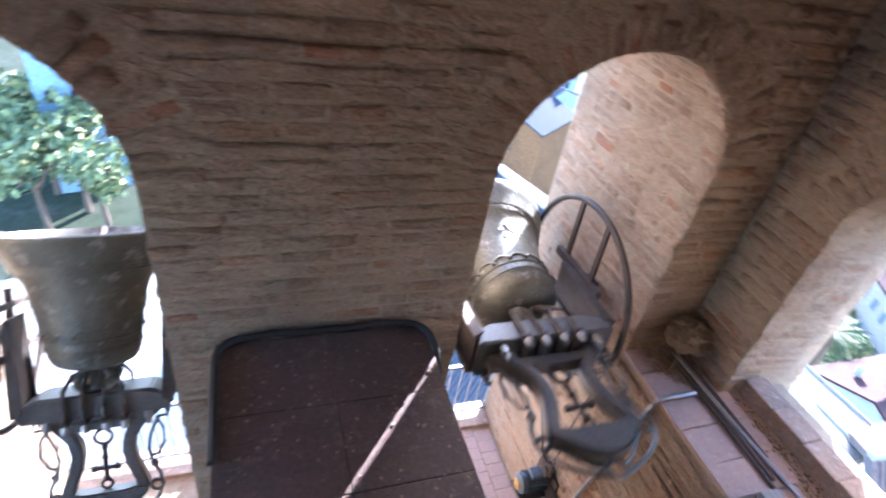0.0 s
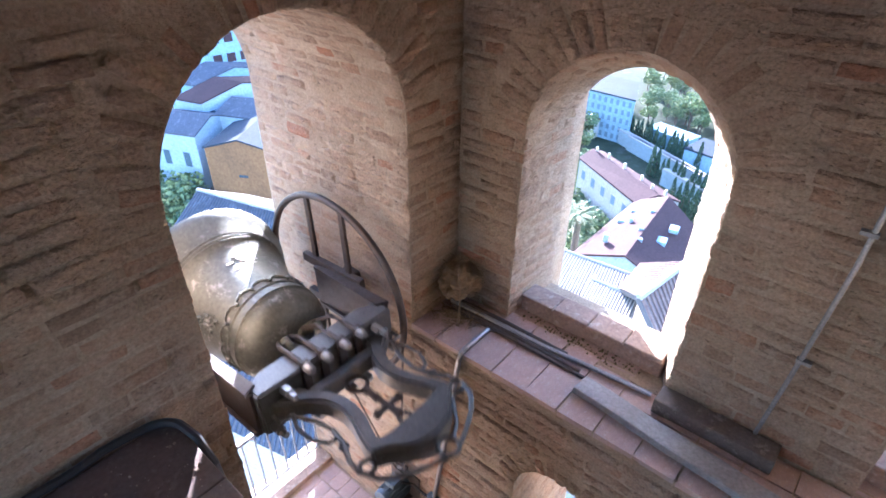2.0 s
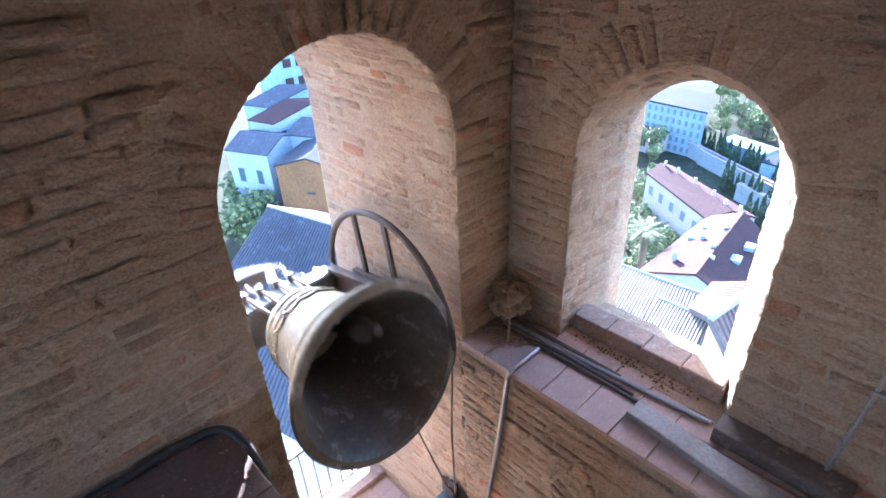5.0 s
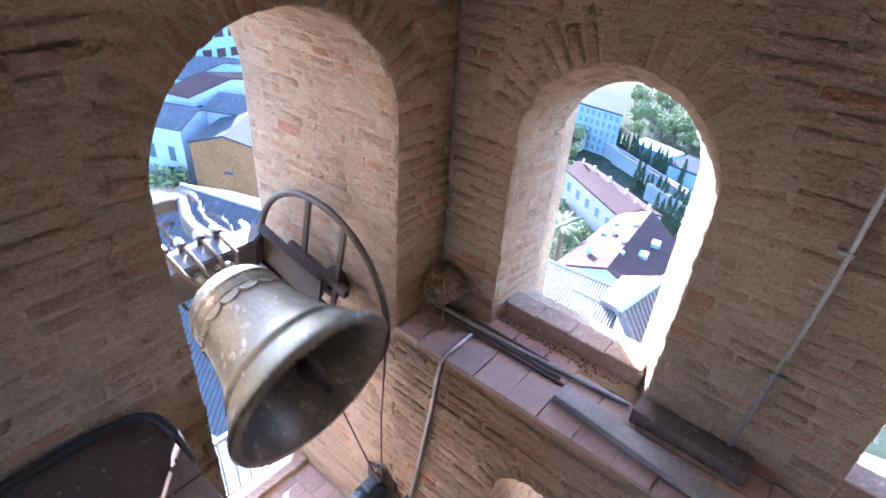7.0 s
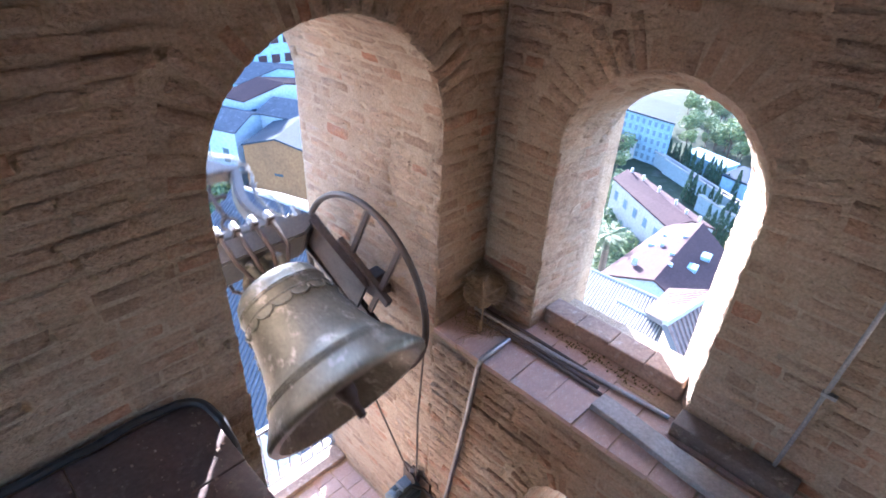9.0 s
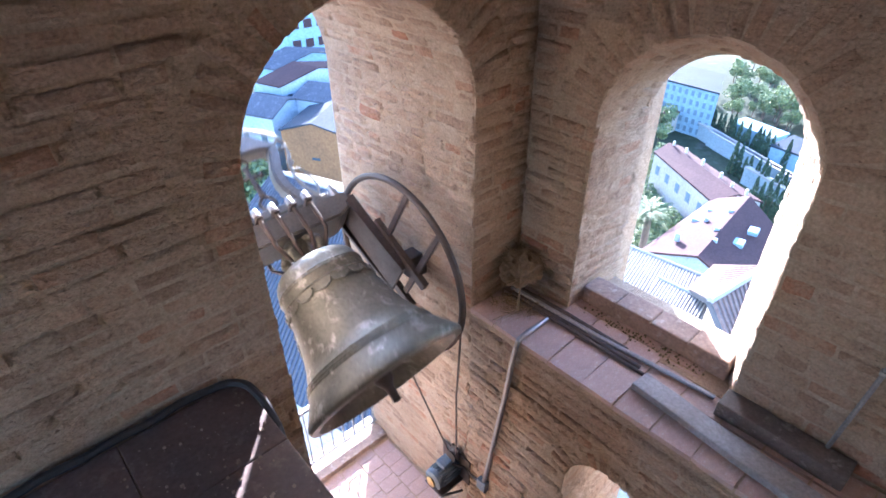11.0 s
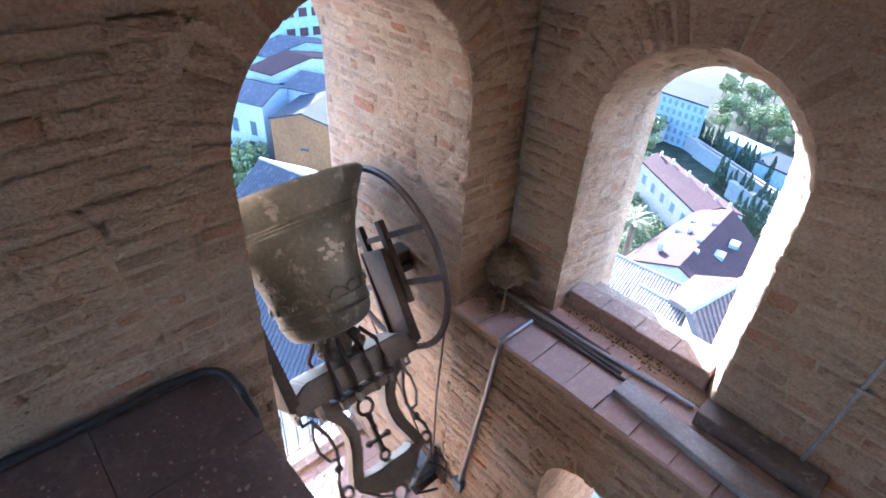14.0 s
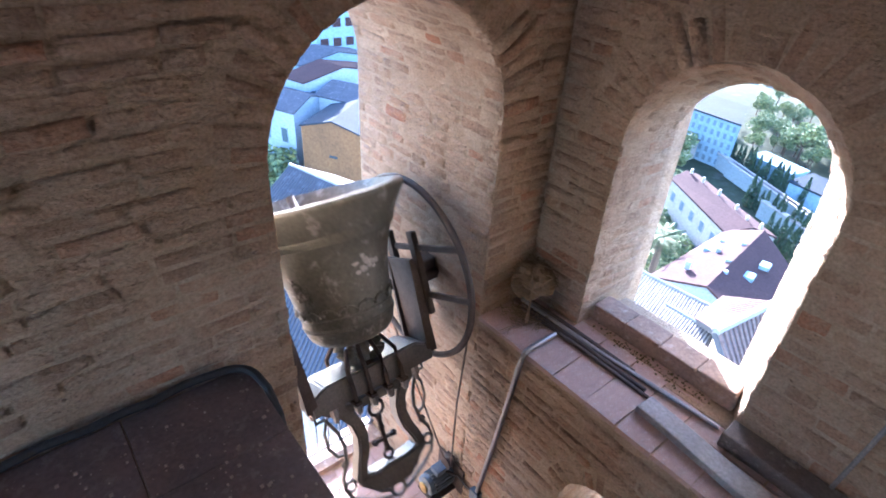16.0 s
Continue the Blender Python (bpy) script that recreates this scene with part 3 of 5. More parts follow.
def bell_thing(x, side, label):
    """A bell with its steel yoke and wheel; the origin lies on the axle. side: +1 wheel at +x."""
    b = thing("church_bell", (x, AXIS_Y, AXIS_Z), label, "bell", "belfry bells")
    outer = [(0.522, -0.625), (0.532, -0.607), (0.526, -0.585), (0.498, -0.545), (0.462, -0.49), (0.433, -0.44), (0.437, -0.432), (0.426, -0.424), (0.428, -0.412), (0.416, -0.403), (0.418, -0.392), (0.405, -0.383), (0.370, -0.31), (0.338, -0.22), (0.314, -0.12), (0.299, -0.02), (0.290, 0.05), (0.296, 0.057), (0.288, 0.064), (0.286, 0.115), (0.292, 0.122), (0.284, 0.130), (0.288, 0.138), (0.281, 0.146), (0.276, 0.175), (0.262, 0.212), (0.236, 0.242), (0.195, 0.262), (0.10, 0.276), (0.0, 0.28)]
    bm = bmesh.new()
    lathe(bm, outer, 72)
    body = part("bell_body", bm, M_BRONZE, b, "grey-green patinated bronze with raised bands", True)
    bm = bmesh.new()
    inner = [(0.522, -0.6251), (0.478, -0.628), (0.44, -0.57), (0.395, -0.47), (0.345, -0.34), (0.305, -0.2), (0.276, -0.05), (0.258, 0.1), (0.235, 0.17), (0.16, 0.215), (0.0, 0.225)]
    lathe(bm, inner, 72)
    part("inner_wall", bm, M_BRONZE_IN, body, "dark bronze inside with a bright strike ring", True)
    # raised ornament: small lettering-like bars and a wreath
    bm = bmesh.new()
    for k in range(26):
        a = -math.pi * 0.80 + k * 0.062
        if k in (5, 6, 13, 19):
            continue
        m = Matrix.Rotation(a, 4, "Z") @ Matrix.Translation((0.2865, 0, 0.09))
        box(bm, (-0.004, -0.006, -0.016), (0.003, 0.006, 0.016), 0, m)
    tagged(part("inscription", bm, M_BRONZE, body, "worn raised marks that cannot be read"), kind="stuff")
    for k in range(16):
        bm = bmesh.new()
        a = -math.pi / 2 + (k - 8) * math.tau / 16
        m = Matrix.Rotation(a, 4, "Z") @ Matrix.Translation((0.296, 0, 0.03)) @ Matrix.Rotation(math.pi / 2, 4, "Y")
        pts = [m @ Vector((0.036 * math.sin(j * math.pi / 8), 0.056 * math.cos(j * math.pi / 8), 0.004 * math.sin(j * math.pi / 8))) for j in range(9)]
        tube(bm, pts, 0.008, 5)
        for q in (pts[0], pts[4]):
            r = bmesh.ops.create_icosphere(bm, subdivisions=1, radius=0.013)
            bmesh.ops.translate(bm, verts=r["verts"], vec=q)
        part("garland", bm, M_BRONZE, body, smooth=True)
    # a splash of lime wash below the waist
    if side > 0:
        rc = random.Random(23)
        bm = bmesh.new()
        for k in range(26):
            da, dz = rc.gauss(1.42, 0.10), rc.gauss(-0.20, 0.035)
            rad = 0.331 + (-0.2 - dz) * 0.33
            e = rc.uniform(0.008, 0.026)
            m = Matrix.Translation((rad * math.cos(da), rad * math.sin(da), dz)) @ Matrix.Rotation(da, 4, "Z") @ Matrix.Diagonal((0.003, e, e * rc.uniform(0.6, 1.3), 1))
            bmesh.ops.create_icosphere(bm, subdivisions=2, radius=1.0, matrix=m)
        part("lime_splash", bm, M_LIME, body, "chalky white lime splash on the bronze", True)
    # a worn relief on opposite sides of the waist
    rr = random.Random(17)
    for a0 in (-0.35, 2.7):
        bm = bmesh.new()
        for k in range(46):
            da, dz = rr.gauss(0, 0.085), rr.gauss(-0.13, 0.034)
            rad = 0.315 - (dz + 0.12) * 0.22
            r = bmesh.ops.create_icosphere(bm, subdivisions=1, radius=rr.uniform(0.008, 0.017))
            bmesh.ops.translate(bm, verts=r["verts"], vec=(rad * math.cos(a0 + da), rad * math.sin(a0 + da), dz))
        part("relief", bm, M_BRONZE, body, "worn cast relief on the bell's waist", True)
    # clapper, hung below the crown
    bm = bmesh.new()
    tube(bm, [(0.0, 0.0, 0.0), (0.0, 0.0, -0.5), (0.0, 0.0, -0.68)], 0.024, 10)
    lathe(bm, [(0, -0.94), (0.026, -0.93), (0.028, -0.84), (0.058, -0.79), (0.064, -0.74), (0.05, -0.69), (0.024, -0.65)], 20)
    clap = part("clapper", bm, M_IRON, b, "dark iron clapper", True)
    clap.location = (0, 0, 0.20)
    bm = bmesh.new()
    box(bm, (-0.05, -0.03, -0.16), (0.05, 0.03, -0.06), 0.01)
    part("wooden_block", bm, M_BOARD, clap)
    bm = bmesh.new()
    tube(bm, [(0.05, 0, -0.1), (0.09, 0, -0.11), (0.12, 0, -0.08), (0.125, 0, -0.03)], 0.006, 6)
    part("hook", bm, M_BOARD, clap)
    # crown straps between bell and beam
    for i, sx in enumerate((-0.17, -0.06, 0.06, 0.17)):
        bm = bmesh.new()
        tube(bm, [(sx * 0.7, -0.09, 0.30), (sx, -0.15, 0.40), (sx, -0.16, 0.52), (sx, -0.155, 0.67)], 0.014, 8)
        tube(bm, [(sx * 0.7, 0.09, 0.30), (sx, 0.15, 0.40), (sx, 0.16, 0.52), (sx, 0.155, 0.67)], 0.014, 8)
        box(bm, (sx - 0.022, -0.185, 0.602), (sx + 0.022, 0.185, 0.625), 0.005)
        part("crown_strap", bm, M_IRON, b, smooth=True)
        for sy in (-0.155, 0.155):
            bm = bmesh.new()
            lathe(bm, [(0, 0.69), (0.018, 0.685), (0.026, 0.665), (0.028, 0.63), (0.0, 0.625)], 8, (sx, sy, 0))
            part("bolt", bm, M_GALV, b)
    bm = bmesh.new()
    for k in range(4):
        a = math.pi / 4 + k * math.pi / 2
        d = Vector((math.cos(a), math.sin(a), 0))
        tube(bm, [d * (0.06 + 0.085 * math.sin(j * math.pi / 8)) + Vector((0, 0, 0.27 + 0.165 * (j / 8) ** 0.9)) for j in range(9)], 0.034, 10, False, 0.028)
    lathe(bm, [(0.06, 0.26), (0.055, 0.36), (0.075, 0.43), (0.0, 0.44)], 16)
    part("canon", bm, M_BRONZE, body, smooth=True)
    # yoke: box beam, cranked arms, lyre frame
    yoke = new("yoke")
    yoke.parent = b
    bm = bmesh.new()
    plate(bm, [(-0.44, 0.60), (0.44, 0.60), (0.44, 0.50), (0.33, 0.44), (-0.33, 0.44), (-0.44, 0.50)], -0.135, 0.135)
    bmesh.ops.bevel(bm, geom=list(bm.edges), offset=0.012, segments=2, affect="EDGES")
    part("beam", bm, M_YOKE, yoke)
    for s in (-1, 1):
        for sy in (-1, 1):
            bm = bmesh.new()
            out = [(s * 0.40, 0.52), (s * 0.47, 0.55), (s * 0.475, 0.0), (s * 0.455, -0.09), (s * 0.43, -0.09), (s * 0.42, 0.1)]
            plate(bm, out, sy * 0.135 - 0.012, sy * 0.135 + 0.012)
            part("crank_arm", bm, M_IRON, yoke)
        bm = bmesh.new()
        box(bm, (s * 0.445 - 0.012, -0.135, -0.09), (s * 0.445 + 0.012, 0.135, 0.56), 0.004)
        part("end_plate", bm, M_IRON, yoke)
        bm = bmesh.new()
        tube(bm, [(s * 0.44, 0, 0), (s * 0.60, 0, 0)], 0.032, 16)
        part("axle", bm, M_GALV, yoke, smooth=True)
        for bx in (0.27, 0.36):
            bm = bmesh.new()
            lathe(bm, [(0, 0.70), (0.018, 0.70), (0.018, 0.66), (0.028, 0.655), (0.028, 0.60), (0, 0.60)], 6, (s * (bx + 0.03), 0.09 - 0.18 * (bx > 0.3), 0))
            part("bolt", bm, M_GALV, yoke)
    lo = [(0.40, 0.60), (0.345, 0.655), (0.26, 0.72), (0.205, 0.80), (0.19, 0.89), (0.205, 0.98), (0.24, 1.07), (0.265, 1.15), (0.262, 1.20)]
    li = [(0.22, 0.60), (0.20, 0.66), (0.15, 0.74), (0.12, 0.82), (0.115, 0.90), (0.13, 0.99), (0.16, 1.06), (0.185, 1.12), (0.18, 1.15)]
    for s in (-1, 1):
        bm = bmesh.new()
        strip(bm, [(s * x, z) for x, z in lo], [(s * x, z) for x, z in li], -0.055, 0.055)
        bmesh.ops.recalc_face_normals(bm, faces=bm.faces)
        bmesh.ops.bevel(bm, geom=[e for e in bm.edges if e.calc_face_angle(0) > 0.9], offset=0.014, segments=2, affect="EDGES")
        part("lyre_leg", bm, M_YOKE, yoke, smooth=True)
    top = [(-0.263, 1.16), (-0.27, 1.19), (-0.20, 1.235), (-0.16, 1.285), (-0.09, 1.325), (0, 1.338), (0.09, 1.325), (0.16, 1.285), (0.20, 1.235), (0.27, 1.19), (0.263, 1.16)]
    bot = [(-0.185, 1.14), (-0.18, 1.15), (-0.15, 1.16), (-0.11, 1.165), (-0.05, 1.165), (0, 1.165), (0.05, 1.165), (0.11, 1.165), (0.15, 1.16), (0.18, 1.15), (0.185, 1.14)]
    bm = bmesh.new()
    strip(bm, top, bot, -0.06, 0.06)
    bmesh.ops.recalc_face_normals(bm, faces=bm.faces)
    bmesh.ops.bevel(bm, geom=[e for e in bm.edges if e.calc_face_angle(0) > 0.9], offset=0.014, segments=2, affect="EDGES")
    part("crest", bm, M_YOKE, yoke, smooth=True)
    bm = bmesh.new()
    box(bm, (-0.21, -0.05, 0.655), (0.21, 0.05, 0.72), 0.012)
    part("cross_bar", bm, M_YOKE, yoke)
    for s in (-1, 1):
        bm = bmesh.new()
        pts = [(0.40, 0.63), (0.40, 0.69), (0.345, 0.69), (0.32, 0.74), (0.285, 0.82), (0.27, 0.92), (0.29, 1.02), (0.335, 1.11), (0.345, 1.19), (0.31, 1.28), (0.23, 1.345), (0.12, 1.40), (0.05, 1.425)]
        tube(bm, [(s * x, 0, z) for x, z in pts], 0.013, 8)
        tube(bm, [(s * x, 0, z) for x, z in ((0.33, 0.69), (0.37, 0.78), (0.37, 0.88), (0.33, 0.96), (0.29, 0.97))], 0.011, 6)
        ring(bm, (s * 0.305, 0, 1.19), 0.035, 0.012, "y", 16, 6)
        ring(bm, (s * 0.30, 0, 1.03), 0.018, 0.010, "y", 12, 6)
        tube(bm, [(s * 0.24, 0, 1.22), (s * 0.12, 0, 1.345), (s * 0.05, 0, 1.38)], 0.011, 6)
        part("scroll", bm, M_YOKE, yoke, "bent wrought-iron scroll", True)
    bm = bmesh.new()
    ring(bm, (0, 0, 1.395), 0.05, 0.013, "y", 20, 8)
    part("top_ring", bm, M_YOKE, yoke, smooth=True)
    cross = bmesh.new()
    ring(cross, (0, 0, 0.785), 0.052, 0.012, "y", 20, 8)
    ring(cross, (0, 0, 1.125), 0.032, 0.010, "y", 16, 8)
    tube(cross, [(0, 0, 0.835), (0, 0, 1.095)], 0.017, 8)
    tube(cross, [(-0.065, 0, 1.01), (0.065, 0, 1.01)], 0.015, 8)
    for p in ((-0.07, 1.01), (0.07, 1.01), (0, 1.085), (0, 0.93), (0, 0.86)):
        r = bmesh.ops.create_icosphere(cross, subdivisions=1, radius=0.026)
        bmesh.ops.translate(cross, verts=r["verts"], vec=(p[0], 0, p[1]))
    part("cross", cross, M_IRON, yoke, "small iron cross between rings", True)
    # wheel
    wheel = new("wheel")
    wheel.parent = b
    wx = side * 0.505
    bm = bmesh.new()
    ring(bm, (wx, 0, 0), 0.625, 0.022, "x", 72, 8)
    part("rim", bm, M_IRON, wheel, "thin grooved iron rim", True)
    for z in (0.17, -0.15):
        bm = bmesh.new()
        h = math.sqrt(0.625 ** 2 - z ** 2)
        box(bm, (wx - 0.012, -h, z - 0.02), (wx + 0.012, h, z + 0.02), 0.004)
        part("spoke", bm, M_IRON, wheel)
    for y in (-0.14, 0.14):
        bm = bmesh.new()
        box(bm, (wx - 0.03, y - 0.03, -0.26), (wx + 0.012, y + 0.03, 0.30), 0.004)
        part("clamp_bar", bm, M_IRON, wheel)
    bm = bmesh.new()
    box(bm, (min(wx, side * 0.44), -0.05, -0.06), (max(wx, side * 0.44), 0.05, 0.06), 0.006)
    part("hub", bm, M_YOKE, wheel)
    return b, clap


def bearings(x, lo, hi, reach=0.555):
    for s, jamb in ((-1, lo), (1, hi)):
        p = thing("bearing_block", (jamb, AXIS_Y, AXIS_Z), "dark iron bearing block set in the arch jamb", "bearing", "bell bearings")
        bm = bmesh.new()
        end = x + s * reach - jamb
        box(bm, (min(end, 0.02 * s), -0.09, -0.10), (max(end, 0.02 * s), 0.09, -0.033), 0.006)
        part("bracket", bm, M_IRON, p)
        bm = bmesh.new()
        box(bm, (min(end * 0.95, 0), -0.06, -0.033), (max(end * 0.95, 0), 0.06, 0.05), 0.012)
        part("cap", bm, M_IRON, p)


BELL_R_X, BELL_L_X = -1.126, -3.57
BELL_R, CLAP_R = bell_thing(BELL_R_X, 1, "grey-green bronze bell turning on a cranked steel yoke")
BELL_L, CLAP_L = bell_thing(BELL_L_X, -1, "smaller dark bronze bell on a steel yoke in the far arch")
BELL_L.scale = (0.80, 0.80, 0.80)
bearings(BELL_R_X, -1.69, -0.44)
bearings(BELL_L_X, -4.38, -3.13, 0.444)


def motor_and_rope(y, z):
    """The ringing motor on its wall bracket, and the steel rope that drives the wheel."""
    m = thing("bell_motor", (LEDGE_X, y, z), "small blue-grey electric motor bolted to an iron wall bracket", "motor", "ringing motors")
    bm = bmesh.new()
    box(bm, (-0.03, -0.17, -0.14), (-0.014, 0.14, 0.16), 0.003)
    part("wall_plate", bm, M_IRON, m)
    bm = bmesh.new()
    box(bm, (-0.27, -0.10, -0.135), (-0.028, 0.10, -0.115), 0.003)
    part("shelf", bm, M_IRON, m)
    for sy in (-0.09, 0.09):
        bm = bmesh.new()
        tube(bm, [(-0.25, sy, -0.135), (-0.03, sy, -0.30)], 0.011, 6)
        part("brace", bm, M_IRON, m)
    turn = Matrix.Translation((-0.14, 0, 0)) @ Matrix.Rotation(-math.pi / 2, 4, "Y")
    bm = bmesh.new()
    lathe(bm, [(0, -0.11), (0.082, -0.11), (0.082, 0.09), (0.088, 0.095), (0.088, 0.13), (0.06, 0.145), (0, 0.145)], 28)
    for k in range(20):
        box(bm, (0.078, -0.004, -0.09), (0.097, 0.004, 0.085), 0, Matrix.Rotation(k * math.tau / 20, 4, "Z"))
    bmesh.ops.transform(bm, verts=bm.verts, matrix=turn)
    part("housing", bm, M_MOTOR, m, smooth=True)
    bm = bmesh.new()
    lathe(bm, [(0, 0.145), (0.045, 0.145), (0.05, 0.152), (0.047, 0.16), (0.022, 0.165), (0, 0.165)], 24)
    bmesh.ops.transform(bm, verts=bm.verts, matrix=turn)
    part("end_cap", bm, M_BRASS, m, "yellow brass cap")
    bm = bmesh.new()
    box(bm, (-0.19, -0.045, 0.082), (-0.08, 0.05, 0.135), 0.008)
    part("terminal_box", bm, M_MOTOR, m)
    bm = bmesh.new()
    box(bm, (-0.05, -0.06, 0.10), (-0.03, 0.02, 0.24), 0.004)
    part("arm", bm, M_IRON, m)
    bm = bmesh.new()
    lathe(bm, [(0, -0.022), (0.055, -0.022), (0.036, 0), (0.055, 0.022), (0, 0.022)], 24)
    bmesh.ops.transform(bm, verts=bm.verts, matrix=Matrix.Translation((-0.075, -0.02, 0.17)) @ Matrix.Rotation(math.pi / 2, 4, "Y"))
    part("pulley", bm, M_IRON, m)
    # two strands from the pulley to the wheel's rim
    bm = bmesh.new()
    foot = Vector((LEDGE_X - 0.075, y - 0.02, z + 0.17))
    c = Vector((BELL_R_X + 0.505, AXIS_Y, AXIS_Z))
    for s_ in (-1, 1):
        rim = c + Vector((0, s_ * 0.625 * 0.985, -0.625 * 0.17))
        tube(bm, [foot + Vector((0, s_ * 0.045, 0)), (foot + rim) / 2, rim], 0.007, 6)
    r = part("drive_rope", bm, M_ROPE, smooth=True)
    tagged(r, "thin dark steel drive rope between motor and bell wheel", "rope", "drive ropes")


motor_and_rope(0.12, -1.75)


def railing(x0, x1):
    y = 1.33
    r = thing("railing", ((x0 + x1) / 2, y, FLOOR), "low grey painted steel railing across the arch", "railing", "arch railings")
    h = (x1 - x0) / 2
    bm = bmesh.new()
    box(bm, (-h + 0.004, -0.022, 0.815), (h - 0.004, 0.022, 0.845), 0.004)
    part("top_rail", bm, M_RAIL, r)
    bm = bmesh.new()
    box(bm, (-h + 0.004, -0.015, 0.10), (h - 0.004, 0.015, 0.122), 0.003)
    part("bottom_rail", bm, M_RAIL, r)
    n = int((x1 - x0) / 0.12)
    for k in range(n + 1):
        bm = bmesh.new()
        x = -h + 0.03 + k * (2 * h - 0.06) / n
        tube(bm, [(x, 0, 0.06 if k in (0, n) else 0.12), (x, 0, 0.82)], 0.009, 8)
        part("bar", bm, M_RAIL, r, smooth=True)
    bm = bmesh.new()
    box(bm, (x0 + 0.003, 1.15, FLOOR - 0.01), (x1 - 0.003, THICK_A + 0.05, FLOOR + 0.06), 0.012)
    tagged(part("threshold", bm, M_STONE), "worn stone threshold under the arch railing", "threshold", "arch thresholds")


railing(-1.69, -0.44)
railing(-4.38, -3.13)


# ---- things on the ledge ----


def ledge_things():
    rnd = random.Random(21)
    # steel conduit that bends over the ledge and runs down the wall
    bm = bmesh.new()
    pts = [(-0.20, -0.42, 0.022), (-0.34, -0.42, 0.022), (-0.43, -0.42, 0.022), (-0.465, -0.418, 0.008), (-0.478, -0.415, -0.04), (-0.474, -0.40, -0.14), (-0.47, -0.36, -0.5), (-0.47, -0.24, -1.45), (-0.47, -0.21, -1.66)]
    tube(bm, pts, 0.0165, 10)
    c = thing("conduit", (0, 0, 0), "grey steel conduit bent over the ledge and down the wall", "pipe")
    part("tube", bm, M_GALV, c, smooth=True)
    bm = bmesh.new()
    box(bm, (-0.50, -0.25, -1.74), (-0.445, -0.16, -1.63), 0.008)
    part("outlet_box", bm, M_MOTOR, c, "small dark junction box")
    bm = bmesh.new()
    tube(bm, [(-0.47, -0.19, -1.69), (-0.475, -0.10, -1.70), (-0.48, 0.0, -1.68), (-0.54, 0.08, -1.655)], 0.011, 8)
    tagged(part("motor_cable", bm, M_CABLE, smooth=True), "black flexible cable running to the bell motor", "cable")
    # long thin pipes lying along the ledge
    for k, (x, z, ya, yb, r, mat, lab) in enumerate(((-0.10, 0.017, -0.06, -1.40, 0.014, M_GALV, "thin grey conduit lying along the ledge"), (-0.135, 0.014, -0.10, -1.02, 0.013, M_IRON, "rusty iron rod lying on the ledge"), (-0.165, 0.012, -0.12, -1.06, 0.011, M_IRON, "rusty iron rod lying on the ledge"), (-0.075, 0.018, -0.03, -0.9, 0.016, M_IRON, "rusty iron rod lying on the ledge"))):
        bm = bmesh.new()
        tube(bm, [(x - 0.02, ya, z), (x, (ya + yb) / 2, z + 0.002), (x + 0.06 * (k == 0), yb, z)], r, 8)
        tagged(part("iron_rod" if k else "ledge_conduit", bm, mat, smooth=True), lab, "rod" if k else "pipe", "rods on the ledge")
    # boards
    def board(name, a, b, w, th, mat, lab, cat):
        a, b = Vector(a), Vector(b)
        d = (b - a)
        ln = d.length
        bm = bmesh.new()
        box(bm, (0, -w / 2, 0), (ln, w / 2, th), 0.006)
        bmesh.ops.subdivide_edges(bm, edges=[e for e in bm.edges if e.calc_length() > ln * 0.8], cuts=8)
        for v in bm.verts:
            v.co += Vector((0, noise.noise(v.co * 3.0) * 0.008, noise.noise(v.co * 5.0 + Vector((3, 1, 2))) * 0.003))
        ob = part(name, bm, mat)
        ang = math.atan2(d.y, d.x)
        ob.matrix_basis = Matrix.Translation(a) @ Matrix.Rotation(ang, 4, "Z") @ Matrix.Rotation(-math.asin(d.z / ln), 4, "Y")
        return tagged(ob, lab, cat)
    board("plank", (-0.235, -1.07, 0.004), (-0.385, -2.75, 0.004), 0.125, 0.045, M_BOARD, "long weathered grey plank lying on the ledge", "plank")
    board("timber_beam", (-0.075, -1.44, 0.004), (-0.075, -2.02, 0.004), 0.13, 0.095, M_BEAM, "short dark timber beam against the wall on the ledge", "beam")
    # old nest stuck in the corner, and the straw that fell from it
    bm = bmesh.new()
    r = bmesh.ops.create_icosphere(bm, subdivisions=4, radius=1.0)
    for v in bm.verts:
        d = 1 + 0.30 * noise.noise(v.co * 2.2 + Vector((4, 2, 7))) + 0.16 * noise.noise(v.co * 6.0) + 0.07 * noise.noise(v.co * 15.0)
        v.co = Vector((-0.125 + v.co.x * 0.135 * d, -0.125 + v.co.y * 0.135 * d, 0.235 + v.co.z * (0.085 if v.co.z > 0 else 0.11) * d))
    for k in range(420):
        a, e = rnd.uniform(0, math.tau), rnd.gauss(0.25, 0.5)
        q = 0.125 * (0.8 + 0.35 * rnd.random())
        p = Vector((-0.125 + q * math.cos(a) * math.cos(e), -0.125 + q * math.sin(a) * math.cos(e), 0.235 + 0.09 * math.sin(e)))
        d = Vector((-math.sin(a) + rnd.gauss(0, 0.6), math.cos(a) + rnd.gauss(0, 0.6), rnd.gauss(0, 0.45))).normalized() * rnd.uniform(0.02, 0.08)
        tube(bm, [p - d, p + Vector((0, 0, rnd.gauss(0, 0.008))), p + d], rnd.uniform(0.0012, 0.0032), 3)
    tagged(part("birds_nest", bm, M_STRAW), "old nest of mud, straw and twigs stuck in the wall corner", "nest")
    bm = bmesh.new()
